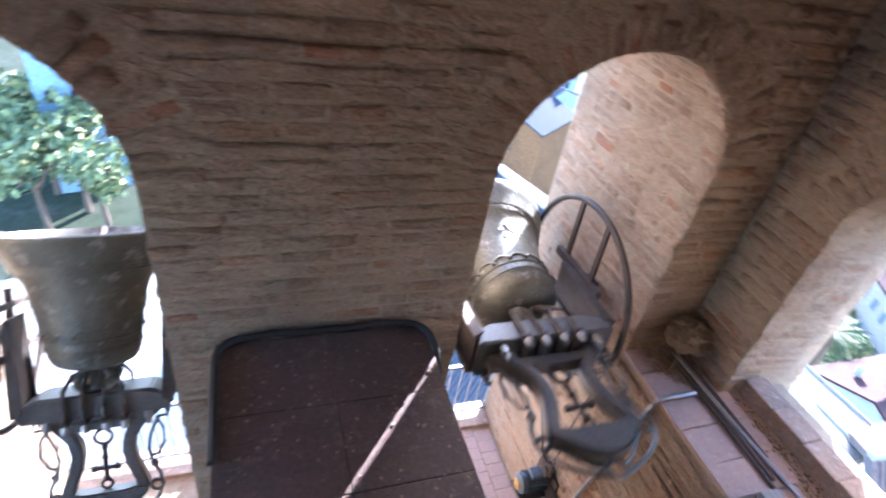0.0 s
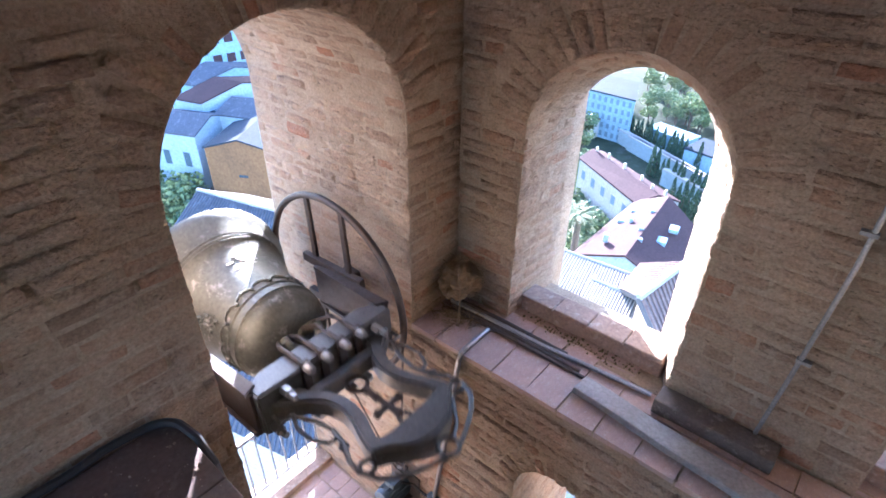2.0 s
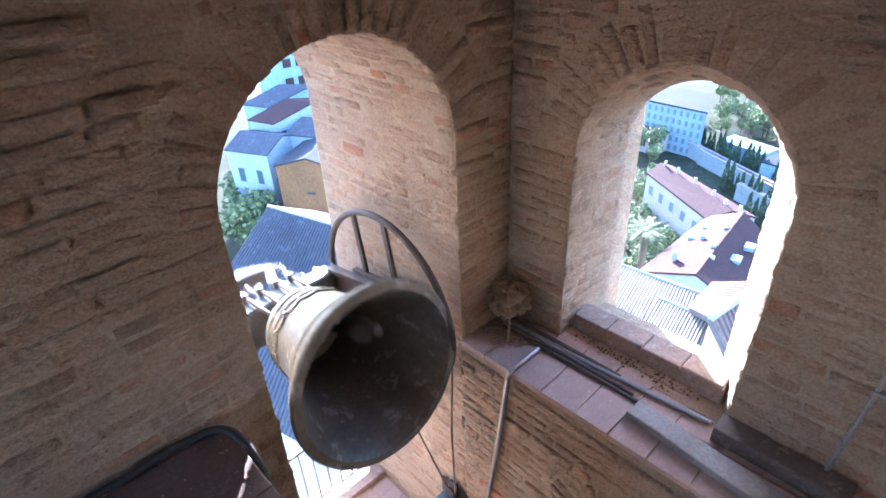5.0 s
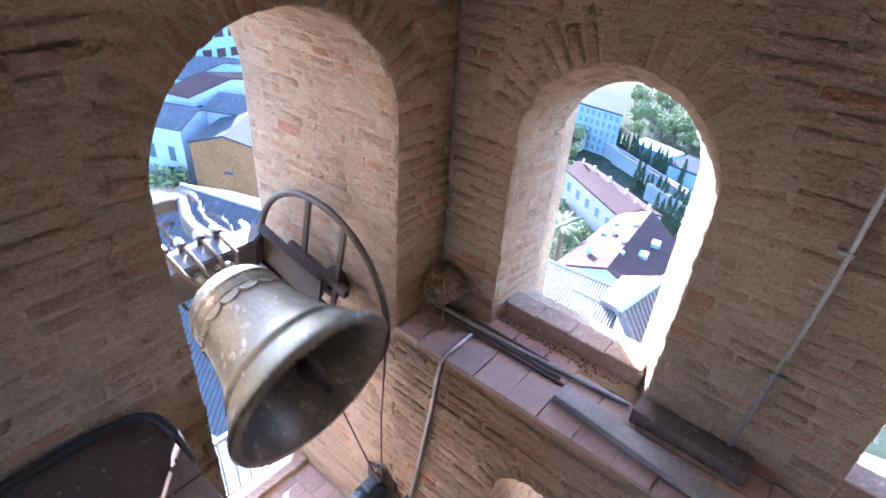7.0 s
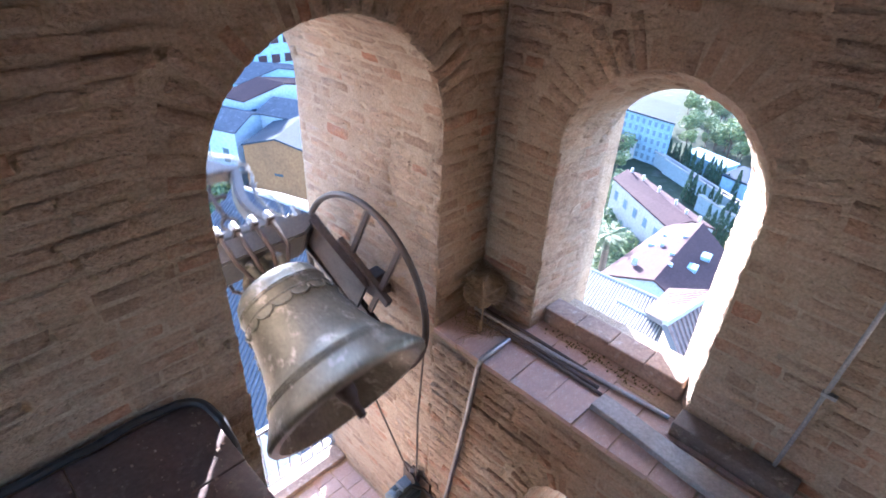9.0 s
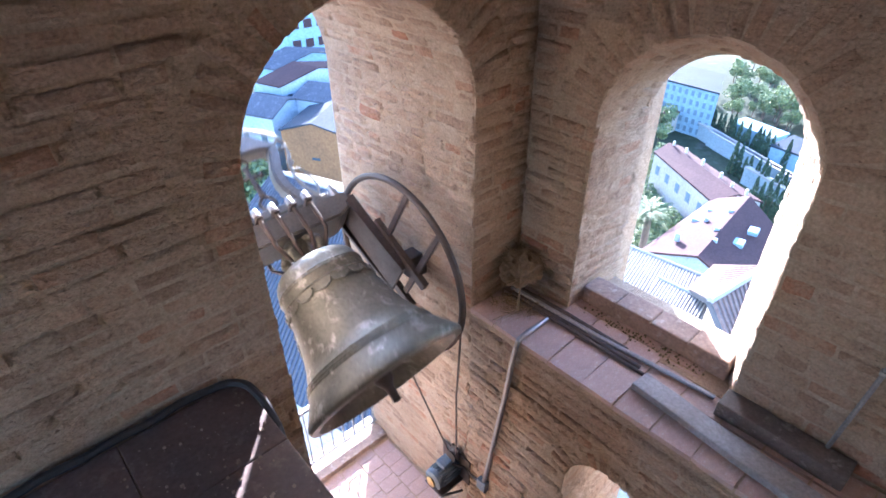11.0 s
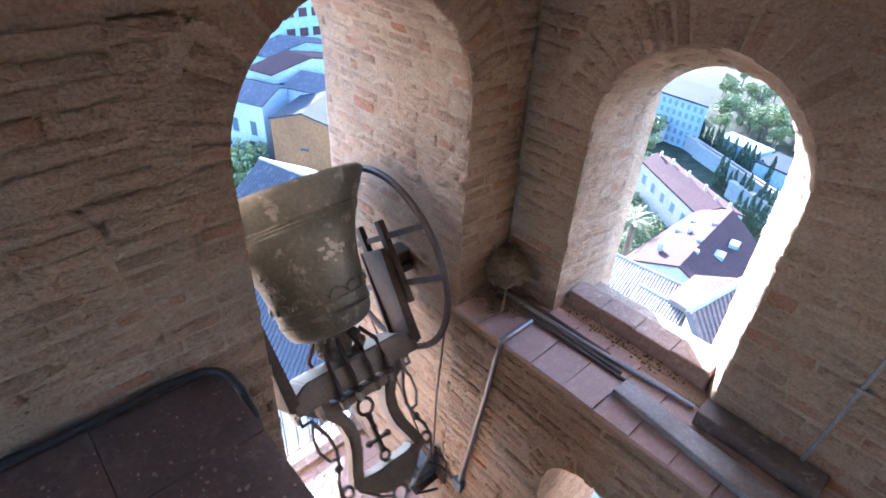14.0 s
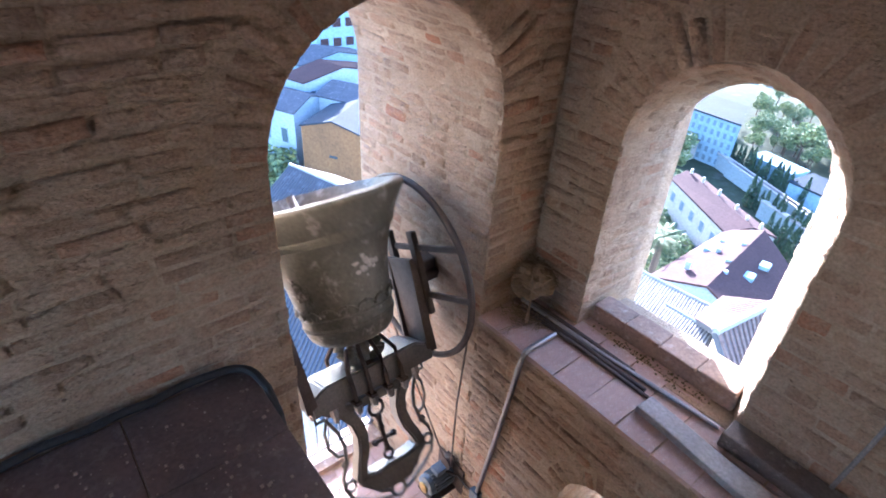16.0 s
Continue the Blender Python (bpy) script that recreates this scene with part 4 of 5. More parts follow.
    for k in range(260):
        p = Vector((-0.21 + rnd.gauss(0, 0.07), -0.20 + rnd.gauss(0, 0.07), rnd.uniform(0.002, 0.022)))
        p.x, p.y = min(p.x, -0.04), min(p.y, -0.04)
        d = Vector((rnd.gauss(0, 1), rnd.gauss(0, 1), rnd.gauss(0, 0.12))).normalized() * rnd.uniform(0.012, 0.05)
        tube(bm, [p - d, p + d], rnd.uniform(0.001, 0.003), 3)
    tagged(part("straw_litter", bm, M_STRAW), "loose straw fallen from the nest onto the ledge", "straw", kind="stuff")
    for k in range(3):
        bm = bmesh.new()
        tube(bm, [(-0.235 - 0.01 * k, -0.20 - 0.02 * k, 0.36 - 0.03 * k), (-0.25, -0.23, 0.20), (-0.265 - 0.015 * k, -0.245, 0.006)], 0.0045 - 0.0008 * k, 5)
        tagged(part("twig", bm, M_STRAW), "dry stalk hanging from the nest", "twig", "nest stalks")
    # moss and debris in front of the kerb
    bm = bmesh.new()
    for k in range(190):
        y = -0.5 - 0.8 * rnd.random() ** 1.0
        x = 0.10 + rnd.gauss(-0.02, 0.024)
        dens = max(0.15, math.sin((y + 0.45) * -3.6))
        if rnd.random() > dens:
            continue
        s = rnd.uniform(0.002, 0.0055)
        box(bm, (x - s, y - s, 0.0), (x + s, y + s, s * 1.6))
    tagged(part("moss", bm, M_MOSS), "dry moss and grit along the kerb", "moss", kind="stuff")
    # conduit on the wall beside the window
    bm = bmesh.new()
    tube(bm, [(-0.028, -1.90, 0.10), (-0.028, -1.925, 0.5), (-0.028, -1.955, 1.1), (-0.028, -1.965, 2.0), (-0.028, -1.97, 3.38)], 0.011, 8)
    w = thing("wall_conduit", (0, 0, 0), "thin grey conduit clipped to the brick wall", "pipe")
    part("tube", bm, M_GALV, w, smooth=True)
    for z in (0.6, 1.25, 2.1):
        bm = bmesh.new()
        box(bm, (-0.043, -1.975, z), (-0.012, -1.915, z + 0.018), 0.002)
        part("clip", bm, M_GALV, w)


slab_block()
ledge_things()

# ---- outside ----
GROUND = -38.0
M_GROUND = worn("town_ground", (0.05, 0.06, 0.04), (0.026, 0.038, 0.022), 0.95, 0, 0.06, 0.8, 0.0, 0.0, light=(0.08, 0.08, 0.07))
M_WHITE = worn("white_render", (0.33, 0.40, 0.45), (0.26, 0.32, 0.37), 0.9, 0, 0.25, 4.0, 0.1, 0.01)
M_CREAM = worn("cream_render", (0.42, 0.40, 0.36), (0.34, 0.33, 0.30), 0.9, 0, 0.25, 4.0, 0.1, 0.01)
M_BLUEWALL = worn("pale_blue_render", (0.26, 0.36, 0.42), (0.20, 0.29, 0.35), 0.9, 0, 0.2, 3.0, 0.1, 0.01)
M_OCHRE = worn("bare_ochre_wall", (0.22, 0.125, 0.06), (0.14, 0.085, 0.048), 0.95, 0, 0.25, 3.0, 0.3, 0.02)
M_ROOF = worn("red_flat_roof", (0.066, 0.040, 0.040), (0.05, 0.032, 0.034), 0.85, 0, 0.3, 5.0, 0.1, 0.01)
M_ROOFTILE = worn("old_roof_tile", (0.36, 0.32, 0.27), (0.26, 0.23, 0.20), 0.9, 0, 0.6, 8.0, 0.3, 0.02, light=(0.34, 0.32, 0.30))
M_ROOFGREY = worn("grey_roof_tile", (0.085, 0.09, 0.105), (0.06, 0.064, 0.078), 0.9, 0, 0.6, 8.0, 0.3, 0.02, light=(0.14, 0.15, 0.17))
M_FLATROOF = worn("grey_felt_roof", (0.035, 0.046, 0.06), (0.026, 0.035, 0.046), 0.9, 0, 0.3, 5.0)
M_REDTILE = worn("red_roof_tile", (0.22, 0.15, 0.12), (0.15, 0.10, 0.09), 0.9, 0, 0.8, 8.0, 0.3, 0.02)
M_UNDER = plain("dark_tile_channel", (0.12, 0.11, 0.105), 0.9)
M_PALE = worn("pale_ridge_mortar", (0.34, 0.33, 0.31), (0.27, 0.26, 0.25), 0.9, 0, 1.0, 10.0)
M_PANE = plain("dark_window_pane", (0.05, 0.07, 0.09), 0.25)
# far panes are paler and bluer, with distance haze put into their colour
M_FARPANE = plain("haze_tinted_pane", (0.13, 0.19, 0.23), 0.5)
M_SHUT = plain("window_shutter", (0.05, 0.085, 0.10), 0.7)
M_WALLSTONE = worn("garden_wall", (0.30, 0.36, 0.38), (0.24, 0.29, 0.30), 0.9, 0, 0.3, 4.0)
M_PAVING = worn("pale_paving", (0.46, 0.44, 0.40), (0.36, 0.34, 0.31), 0.9, 0, 0.3, 3.0, 0.1, 0.01)
M_BARK = worn("bark", (0.14, 0.10, 0.07), (0.07, 0.05, 0.04), 0.95, 0, 3.0, 20.0)

for _m in (M_GROUND, M_WHITE, M_CREAM, M_BLUEWALL, M_OCHRE, M_ROOF, M_ROOFTILE, M_ROOFGREY, M_FLATROOF, M_REDTILE, M_PALE, M_WALLSTONE):
    _m.node_tree.nodes["Principled BSDF"].inputs["Specular IOR Level"].default_value = 0.06


def leaf_material(name, dark, light):
    m, t, p = nodes_of(name)
    r = t.nodes.new("ShaderNodeNewGeometry").outputs["Random Per Island"]
    o = t.nodes.new("ShaderNodeObjectInfo").outputs["Random"]
    col = ramp(t, r, [(0.0, dark), (1.0, light)])
    col = mix(t, 0.45, col, ramp(t, o, [(0.0, (0.6, 0.75, 0.7)), (0.5, (1, 1, 1)), (1.0, (1.35, 1.2, 0.75))]), "MULTIPLY")
    t.links.new(col, p.inputs["Base Color"])
    p.inputs["Roughness"].default_value = 0.75
    return m


M_LEAF = leaf_material("broad_leaves", (0.055, 0.10, 0.05), (0.22, 0.25, 0.10))
M_CYP = leaf_material("cypress_leaves", (0.02, 0.045, 0.03), (0.07, 0.11, 0.055))
M_PALMLEAF = leaf_material("palm_leaves", (0.028, 0.055, 0.016), (0.085, 0.12, 0.032))


def outside_ground():
    verts, faces = [], []
    radii = [0.0, 20, 40, 60, 80, 100, 120, 140, 170, 220, 300, 450, 700, 1200, 2200, 4000]
    n = 72
    for r in radii:
        for k in range(n):
            a = k * math.tau / n
            x, y = 40 + r * math.cos(a), 30 + r * math.sin(a)
            z = GROUND if r < 121 else GROUND - (r - 120) * 0.262 + (noise.noise(Vector((x, y, 0)) * 0.01) * 0.02 * (r - 120) if r < 3000 else 0)
            verts.append((x, y, z))
    for i in range(len(radii) - 1):
        for k in range(n):
            j = (k + 1) % n
            faces.append((i * n + k, i * n + j, (i + 1) * n + j, (i + 1) * n + k))
    g = new("ground", mesh_of("ground", verts, faces, M_GROUND, True))
    tagged(g, "town ground with gardens falling away to a hazy plain", "ground", kind="structure")
    # glowing shell painted as haze between plain and sky, thousands of metres away
    m = bpy.data.materials.new("haze_glow")
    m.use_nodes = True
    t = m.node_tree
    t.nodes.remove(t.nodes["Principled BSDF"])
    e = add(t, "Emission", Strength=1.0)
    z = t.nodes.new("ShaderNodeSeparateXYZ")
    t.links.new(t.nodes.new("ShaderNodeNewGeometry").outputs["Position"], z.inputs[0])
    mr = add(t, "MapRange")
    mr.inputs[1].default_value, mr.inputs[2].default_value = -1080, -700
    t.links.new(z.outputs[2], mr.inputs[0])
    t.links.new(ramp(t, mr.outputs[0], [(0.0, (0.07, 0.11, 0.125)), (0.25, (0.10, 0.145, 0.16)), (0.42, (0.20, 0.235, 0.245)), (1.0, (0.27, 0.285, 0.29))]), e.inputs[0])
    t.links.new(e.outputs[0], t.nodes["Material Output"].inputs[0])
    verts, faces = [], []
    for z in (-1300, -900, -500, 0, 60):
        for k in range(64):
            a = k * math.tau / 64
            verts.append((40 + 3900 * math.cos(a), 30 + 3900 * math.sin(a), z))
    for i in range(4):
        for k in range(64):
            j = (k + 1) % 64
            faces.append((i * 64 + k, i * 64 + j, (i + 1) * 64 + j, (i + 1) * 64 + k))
    tagged(new("backdrop", mesh_of("backdrop", verts, faces, m, True)), "glowing backdrop shell painted as pale haze over the far plain", "backdrop", kind="structure")


def prism(bm, quad, z0, z1):
    lo = [bm.verts.new((x, y, z0)) for x, y in quad]
    hi = [bm.verts.new((x, y, z1)) for x, y in quad]
    n = len(quad)
    for k in range(n):
        bm.faces.new((lo[k], lo[(k + 1) % n], hi[(k + 1) % n], hi[k]))
    bm.faces.new(hi)
    bm.faces.new(lo[::-1])


def house(label, quad, z_eave, wall, roof, rise=0.0, windows=(), z0=GROUND, over=0.25, cat="house", name="house", shutters=None):
    """A house on four corners in order; the ridge runs from the middle of side 3-0 to that of side 1-2."""
    q = [Vector((x, y)) for x, y in quad]
    c = sum(q, Vector((0, 0))) / 4
    h = thing(name, (c.x, c.y, z0), label, cat, "town houses")
    loc = [p - c for p in q]
    bm = bmesh.new()
    prism(bm, loc, 0, z_eave - z0)
    if rise:
        a, b = (loc[3] + loc[0]) / 2, (loc[1] + loc[2]) / 2
        top = z_eave - z0
        for m_, s, e in ((a, loc[3], loc[0]), (b, loc[1], loc[2])):
            vs = [bm.verts.new((*s, top)), bm.verts.new((*e, top)), bm.verts.new((*m_, top + rise))]
            bm.faces.new(vs)
    part("wall", bm, wall, h)
    big = [p * (1 + over / max(p.length, 1)) for p in loc]
    top = z_eave - z0
    bm = bmesh.new()
    if rise:
        a, b = (big[3] + big[0]) / 2, (big[1] + big[2]) / 2
        for dz in (0.0, 0.22):
            v = [bm.verts.new((*p, top + dz)) for p in big] + [bm.verts.new((*a, top + rise + dz)), bm.verts.new((*b, top + rise + dz))]
            bm.faces.new((v[0], v[1], v[5], v[4]))
            bm.faces.new((v[2], v[3], v[4], v[5]))
            if not dz:
                first = v
            else:
                for i, j in ((0, 1), (1, 5), (5, 2), (2, 3), (3, 4), (4, 0)):
                    bm.faces.new((first[i], first[j], v[j], v[i]))
    else:
        prism(bm, big, top, top + 0.3)
    part("roof", bm, roof, h)
    for side, cols, rows, w, hh, inset in windows:
        p, e = loc[side], loc[(side + 1) % 4]
        d = e - p
        ln = d.length
        d = d / ln
        out = Vector((d.y, -d.x))
        if out.dot((p + e) / 2) < 0:
            out = -out
        for i in range(cols):
            for j in range(rows):
                s = ln * (i + 0.6) / (cols + 0.2)
                z = (top - inset) * (j + 0.62) / rows
                m = Matrix(((d.x, out.x, 0, p.x + d.x * s), (d.y, out.y, 0, p.y + d.y * s), (0, 0, 1, z), (0, 0, 0, 1)))
                bm = bmesh.new()
                box(bm, (-w / 2 - 0.1, -0.02, -hh / 2 - 0.1), (w / 2 + 0.1, 0.05, hh / 2 + 0.1), 0, m)
                f = part("window", bm, wall, h)
                bm = bmesh.new()
                box(bm, (-w / 2, 0.0, -hh / 2), (w / 2, 0.075, hh / 2), 0, m)
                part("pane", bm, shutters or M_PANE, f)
    return h


def roof_block(h, place, size, mat, name, rot=0.0):
    bm = bmesh.new()
    box(bm, (-size[0] / 2, -size[1] / 2, -0.3), (size[0] / 2, size[1] / 2, size[2]), 0.04)
    ob = part(name, bm, mat, h)
    ob.matrix_basis = Matrix.Translation(Vector(place) - Vector(h.location)) @ Matrix.Rotation(radians(rot), 4, "Z")
    return ob


def ribbed_roof(label, ridge_a, ridge_b, eave_b, eave_a, mat, pitch=0.26, rad=0.085, group="tiled roofs"):
    """A pitched roof of half-round tiles: ribs from ridge to eave on a slab."""
    ra, rb, eb, ea = (Vector(p) for p in (ridge_a, ridge_b, eave_b, eave_a))
    c = (ra + rb + ea + eb) / 4
    r = thing("tiled_roof", c, label, "roof", group)
    n = (rb - ra).cross(ea - ra).normalized()
    if n.z < 0:
        n = -n
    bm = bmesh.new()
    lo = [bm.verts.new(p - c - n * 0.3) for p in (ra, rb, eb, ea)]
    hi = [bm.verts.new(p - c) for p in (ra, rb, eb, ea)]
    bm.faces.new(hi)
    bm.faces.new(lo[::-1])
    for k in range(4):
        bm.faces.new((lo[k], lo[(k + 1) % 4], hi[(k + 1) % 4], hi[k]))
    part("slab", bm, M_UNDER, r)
    count = max(2, int((rb - ra).length / pitch))
    for k in range(count):
        f = (k + 0.5) / count
        a, b = ra.lerp(rb, f) - c, ea.lerp(eb, f) - c
        bm = bmesh.new()
        steps = max(2, int((b - a).length / 0.4))
        pts = []
        for s in range(steps + 1):
            p = a.lerp(b, s / steps)
            pts.append(p + n * (0.015 * (s % 2)))
        tube(bm, pts, rad, 6)
        part("tile_row", bm, mat, r)
    bm = bmesh.new()
    tube(bm, [ra - c + n * 0.03, rb - c + n * 0.03], rad * 1.6, 8)
    part("ridge", bm, M_PALE, r)
    return r


def crown_mesh(name, mat, count, shape, leaf, seed):
    rnd = random.Random(seed)
    verts, faces = [], []
    lobes = [(Vector((rnd.uniform(-0.55, 0.55), rnd.uniform(-0.55, 0.55), rnd.uniform(-0.35, 0.55))), rnd.uniform(0.3, 0.55)) for _ in range(9)]
    for _ in range(count):
        if shape == "round":
            c, r = rnd.choice(lobes)
            d = Vector((rnd.gauss(0, 1), rnd.gauss(0, 1), rnd.gauss(0, 1))).normalized()
            p = c + d * r * rnd.uniform(0.7, 1.05)
        else:
            z = rnd.random()
            r = 0.5 * (1 - z) ** 0.6 * min(1, z * 7 + 0.35) * rnd.uniform(0.6, 1.1)
            a = rnd.uniform(0, math.tau)
            p = Vector((r * math.cos(a), r * math.sin(a), z * 2 - 1))
        s = leaf * rnd.uniform(0.6, 1.4)
        u = Vector((rnd.gauss(0, 1), rnd.gauss(0, 1), rnd.gauss(0, 0.7))).normalized()
        w = u.orthogonal().normalized()
        w.rotate(Matrix.Rotation(rnd.uniform(0, 6.28), 3, u))
        k = len(verts)
        verts += [p - u * s, p + w * s * 0.7, p + u * s, p - w * s * 0.7 + u.cross(w) * s * 0.4]
        faces += [(k, k + 1, k + 2), (k, k + 2, k + 3)]
    return mesh_of(name, verts, faces, mat)


def tree_kind(name, label, cat, group, mesh, trunk_r, limbs):
    t = thing(name, (0, 0, -500), label, cat, group)
    bm = bmesh.new()
    tube(bm, [(0, 0, 0), (0.02, 0, 0.3), (0, 0.02, 0.62)], trunk_r, 7, False, trunk_r * 0.5)
    for k in range(limbs):
        a = k * 2.4
        tube(bm, [(0, 0, 0.35 + 0.03 * k), (0.12 * math.cos(a), 0.12 * math.sin(a), 0.5 + 0.03 * k), (0.25 * math.cos(a), 0.25 * math.sin(a), 0.66 + 0.03 * k)], trunk_r * 0.45, 5, False, trunk_r * 0.15)
    part("trunk", bm, M_BARK, t)
    o = new("crown", mesh)
    o.parent = t
    if limbs:
        o.matrix_basis = Matrix.Translation((0, 0, 0.64)) @ Matrix.Diagonal((0.42, 0.42, 0.40, 1))
    else:
        o.matrix_basis = Matrix.Translation((0, 0, 0.52)) @ Matrix.Diagonal((0.24, 0.24, 0.48, 1))
    return t


def plant(kinds, spots, rnd):
    for x, y, h in spots:
        k = rnd.choice(kinds)
        r = h * rnd.uniform(0.9, 1.1)
        z = GROUND
        d = math.hypot(x - 40, y - 30)
        if d > 120:
            z = GROUND - (d - 120) * 0.262 - 0.5
        copy_thing(k, pose(x, y, z - 0.05, 0, 0, rnd.uniform(0, 360)) @ Matrix.Diagonal((r, r, r, 1)))


def remove_thing(ob):
    for o in [*ob.children_recursive, ob]:
        bpy.data.objects.remove(o)


def vegetation():
    rnd = random.Random(31)
    rounds = [tree_kind("tree", "leafy green garden tree with an uneven crown", "tree", "garden trees", crown_mesh("crown", M_LEAF, 700, "round", 0.085, s), 0.03, 5) for s in (1, 2, 3)]
    cyps = [tree_kind("cypress", "slim dark green cypress in a row", "tree", "cypress rows", crown_mesh("crown", M_CYP, 420, "tall", 0.11, s), 0.02, 0) for s in (5, 6)]
    spots = []
    # behind the garden walls and on the far slope
    for _ in range(80):
        u = rnd.random()
        x, y = 104 + rnd.uniform(0, 40), 10 + u * 38
        spots.append((x, y, rnd.uniform(3.4, 5.8)))
    spots += [(111, 29.0, 7.0), (113, 32.5, 6.0), (90, 41.5, 7), (88, 44, 6), (86, 39.5, 5), (77, 32, 5.5), (75, 33.5, 6), (71, 30.5, 6.5), (69, 32.5, 6), (67, 30, 5)]
    # trees seen through the tall arches
    spots += [(23.5, 61, 10), (25.4, 64.0, 10.5), (24.6, 59.5, 9), (22.3, 64.5, 10), (22.6, 58.0, 8), (29.5, 77, 8), (26.5, 73.5, 8.5), (24.5, 69, 8), (27.5, 69.5, 7), (35.2, 79, 6.5), (22, 64, 7), (33.5, 66.5, 4.5), (36, 63.5, 4)]
    spots += [(55.5, 23.0, 6.5), (57.5, 25.5, 7), (59.0, 28.0, 6.5), (53.0, 22.0, 5.5), (61.0, 30.5, 6), (51.0, 23.5, 5)]
    spots += [(-28, 74, 13), (-25, 64, 13), (-21, 60, 13), (-18.5, 56.5, 11), (-24, 56, 12), (-29, 66, 14)]
    plant(rounds, spots, rnd)
    far = []
    for _ in range(130):
        a, r = radians(rnd.uniform(-5, 60)), rnd.uniform(150, 420)
        far.append((40 + r * math.cos(a), 30 + r * math.sin(a) * 0.8, rnd.uniform(7, 13)))
    plant(rounds, far, rnd)
    row = []
    def line(a, b, n, h):
        for k in range(n):
            f = (k + 0.5) / n
            row.append((a[0] + (b[0] - a[0]) * f + rnd.uniform(-0.3, 0.3), a[1] + (b[1] - a[1]) * f + rnd.uniform(-0.3, 0.3), h * rnd.uniform(0.8, 1.15)))
    line((99.5, 38.5), (91.5, 20.5), 20, 4.8)
    line((85.5, 26.5), (79.5, 14.5), 12, 5.0)
    line((76.5, 20.0), (72.5, 10.5), 9, 5.5)
    plant(cyps, row, rnd)
    for k in rounds + cyps:
        remove_thing(k)
    # palm
    p = thing("palm_tree", (47.5, 20.6, GROUND), "date palm with a dense crown of arching fronds", "palm")
    top = 10.5
    bm = bmesh.new()
    tube(bm, [(0, 0, 0), (0.1, 0, top * 0.5), (0, 0, top)], 0.42, 10, False, 0.36)
    part("trunk", bm, M_BARK, p)
    for k in range(46):
        a = k * 2.39996
        lift = 1.25 - 1.75 * (k / 46.0)
        ln = 2.7 + 0.5 * rnd.random()
        verts, faces = [], []
        d = Vector((math.cos(a), math.sin(a), 0))
        side = Vector((-math.sin(a), math.cos(a), 0))
        for s in range(15):
            f = s / 14
            c = d * (ln * f * math.cos(lift * 0.6)) + Z * (ln * (f * math.sin(lift) - 0.55 * f * f))
            w = 0.55 * math.sin(math.pi * min(0.97, f * 0.9 + 0.1))
            for sg in (-1, 1):
                i = len(verts)
                tip = c + side * sg * w + d * 0.28 - Z * 0.16
                verts += [c - d * 0.05, c + d * 0.09, tip]
                faces.append((i, i + 1, i + 2))
        ob = new("frond", mesh_of("frond", verts, faces, M_PALMLEAF))
        ob.parent = p
        ob.location = (0, 0, top - 0.1)


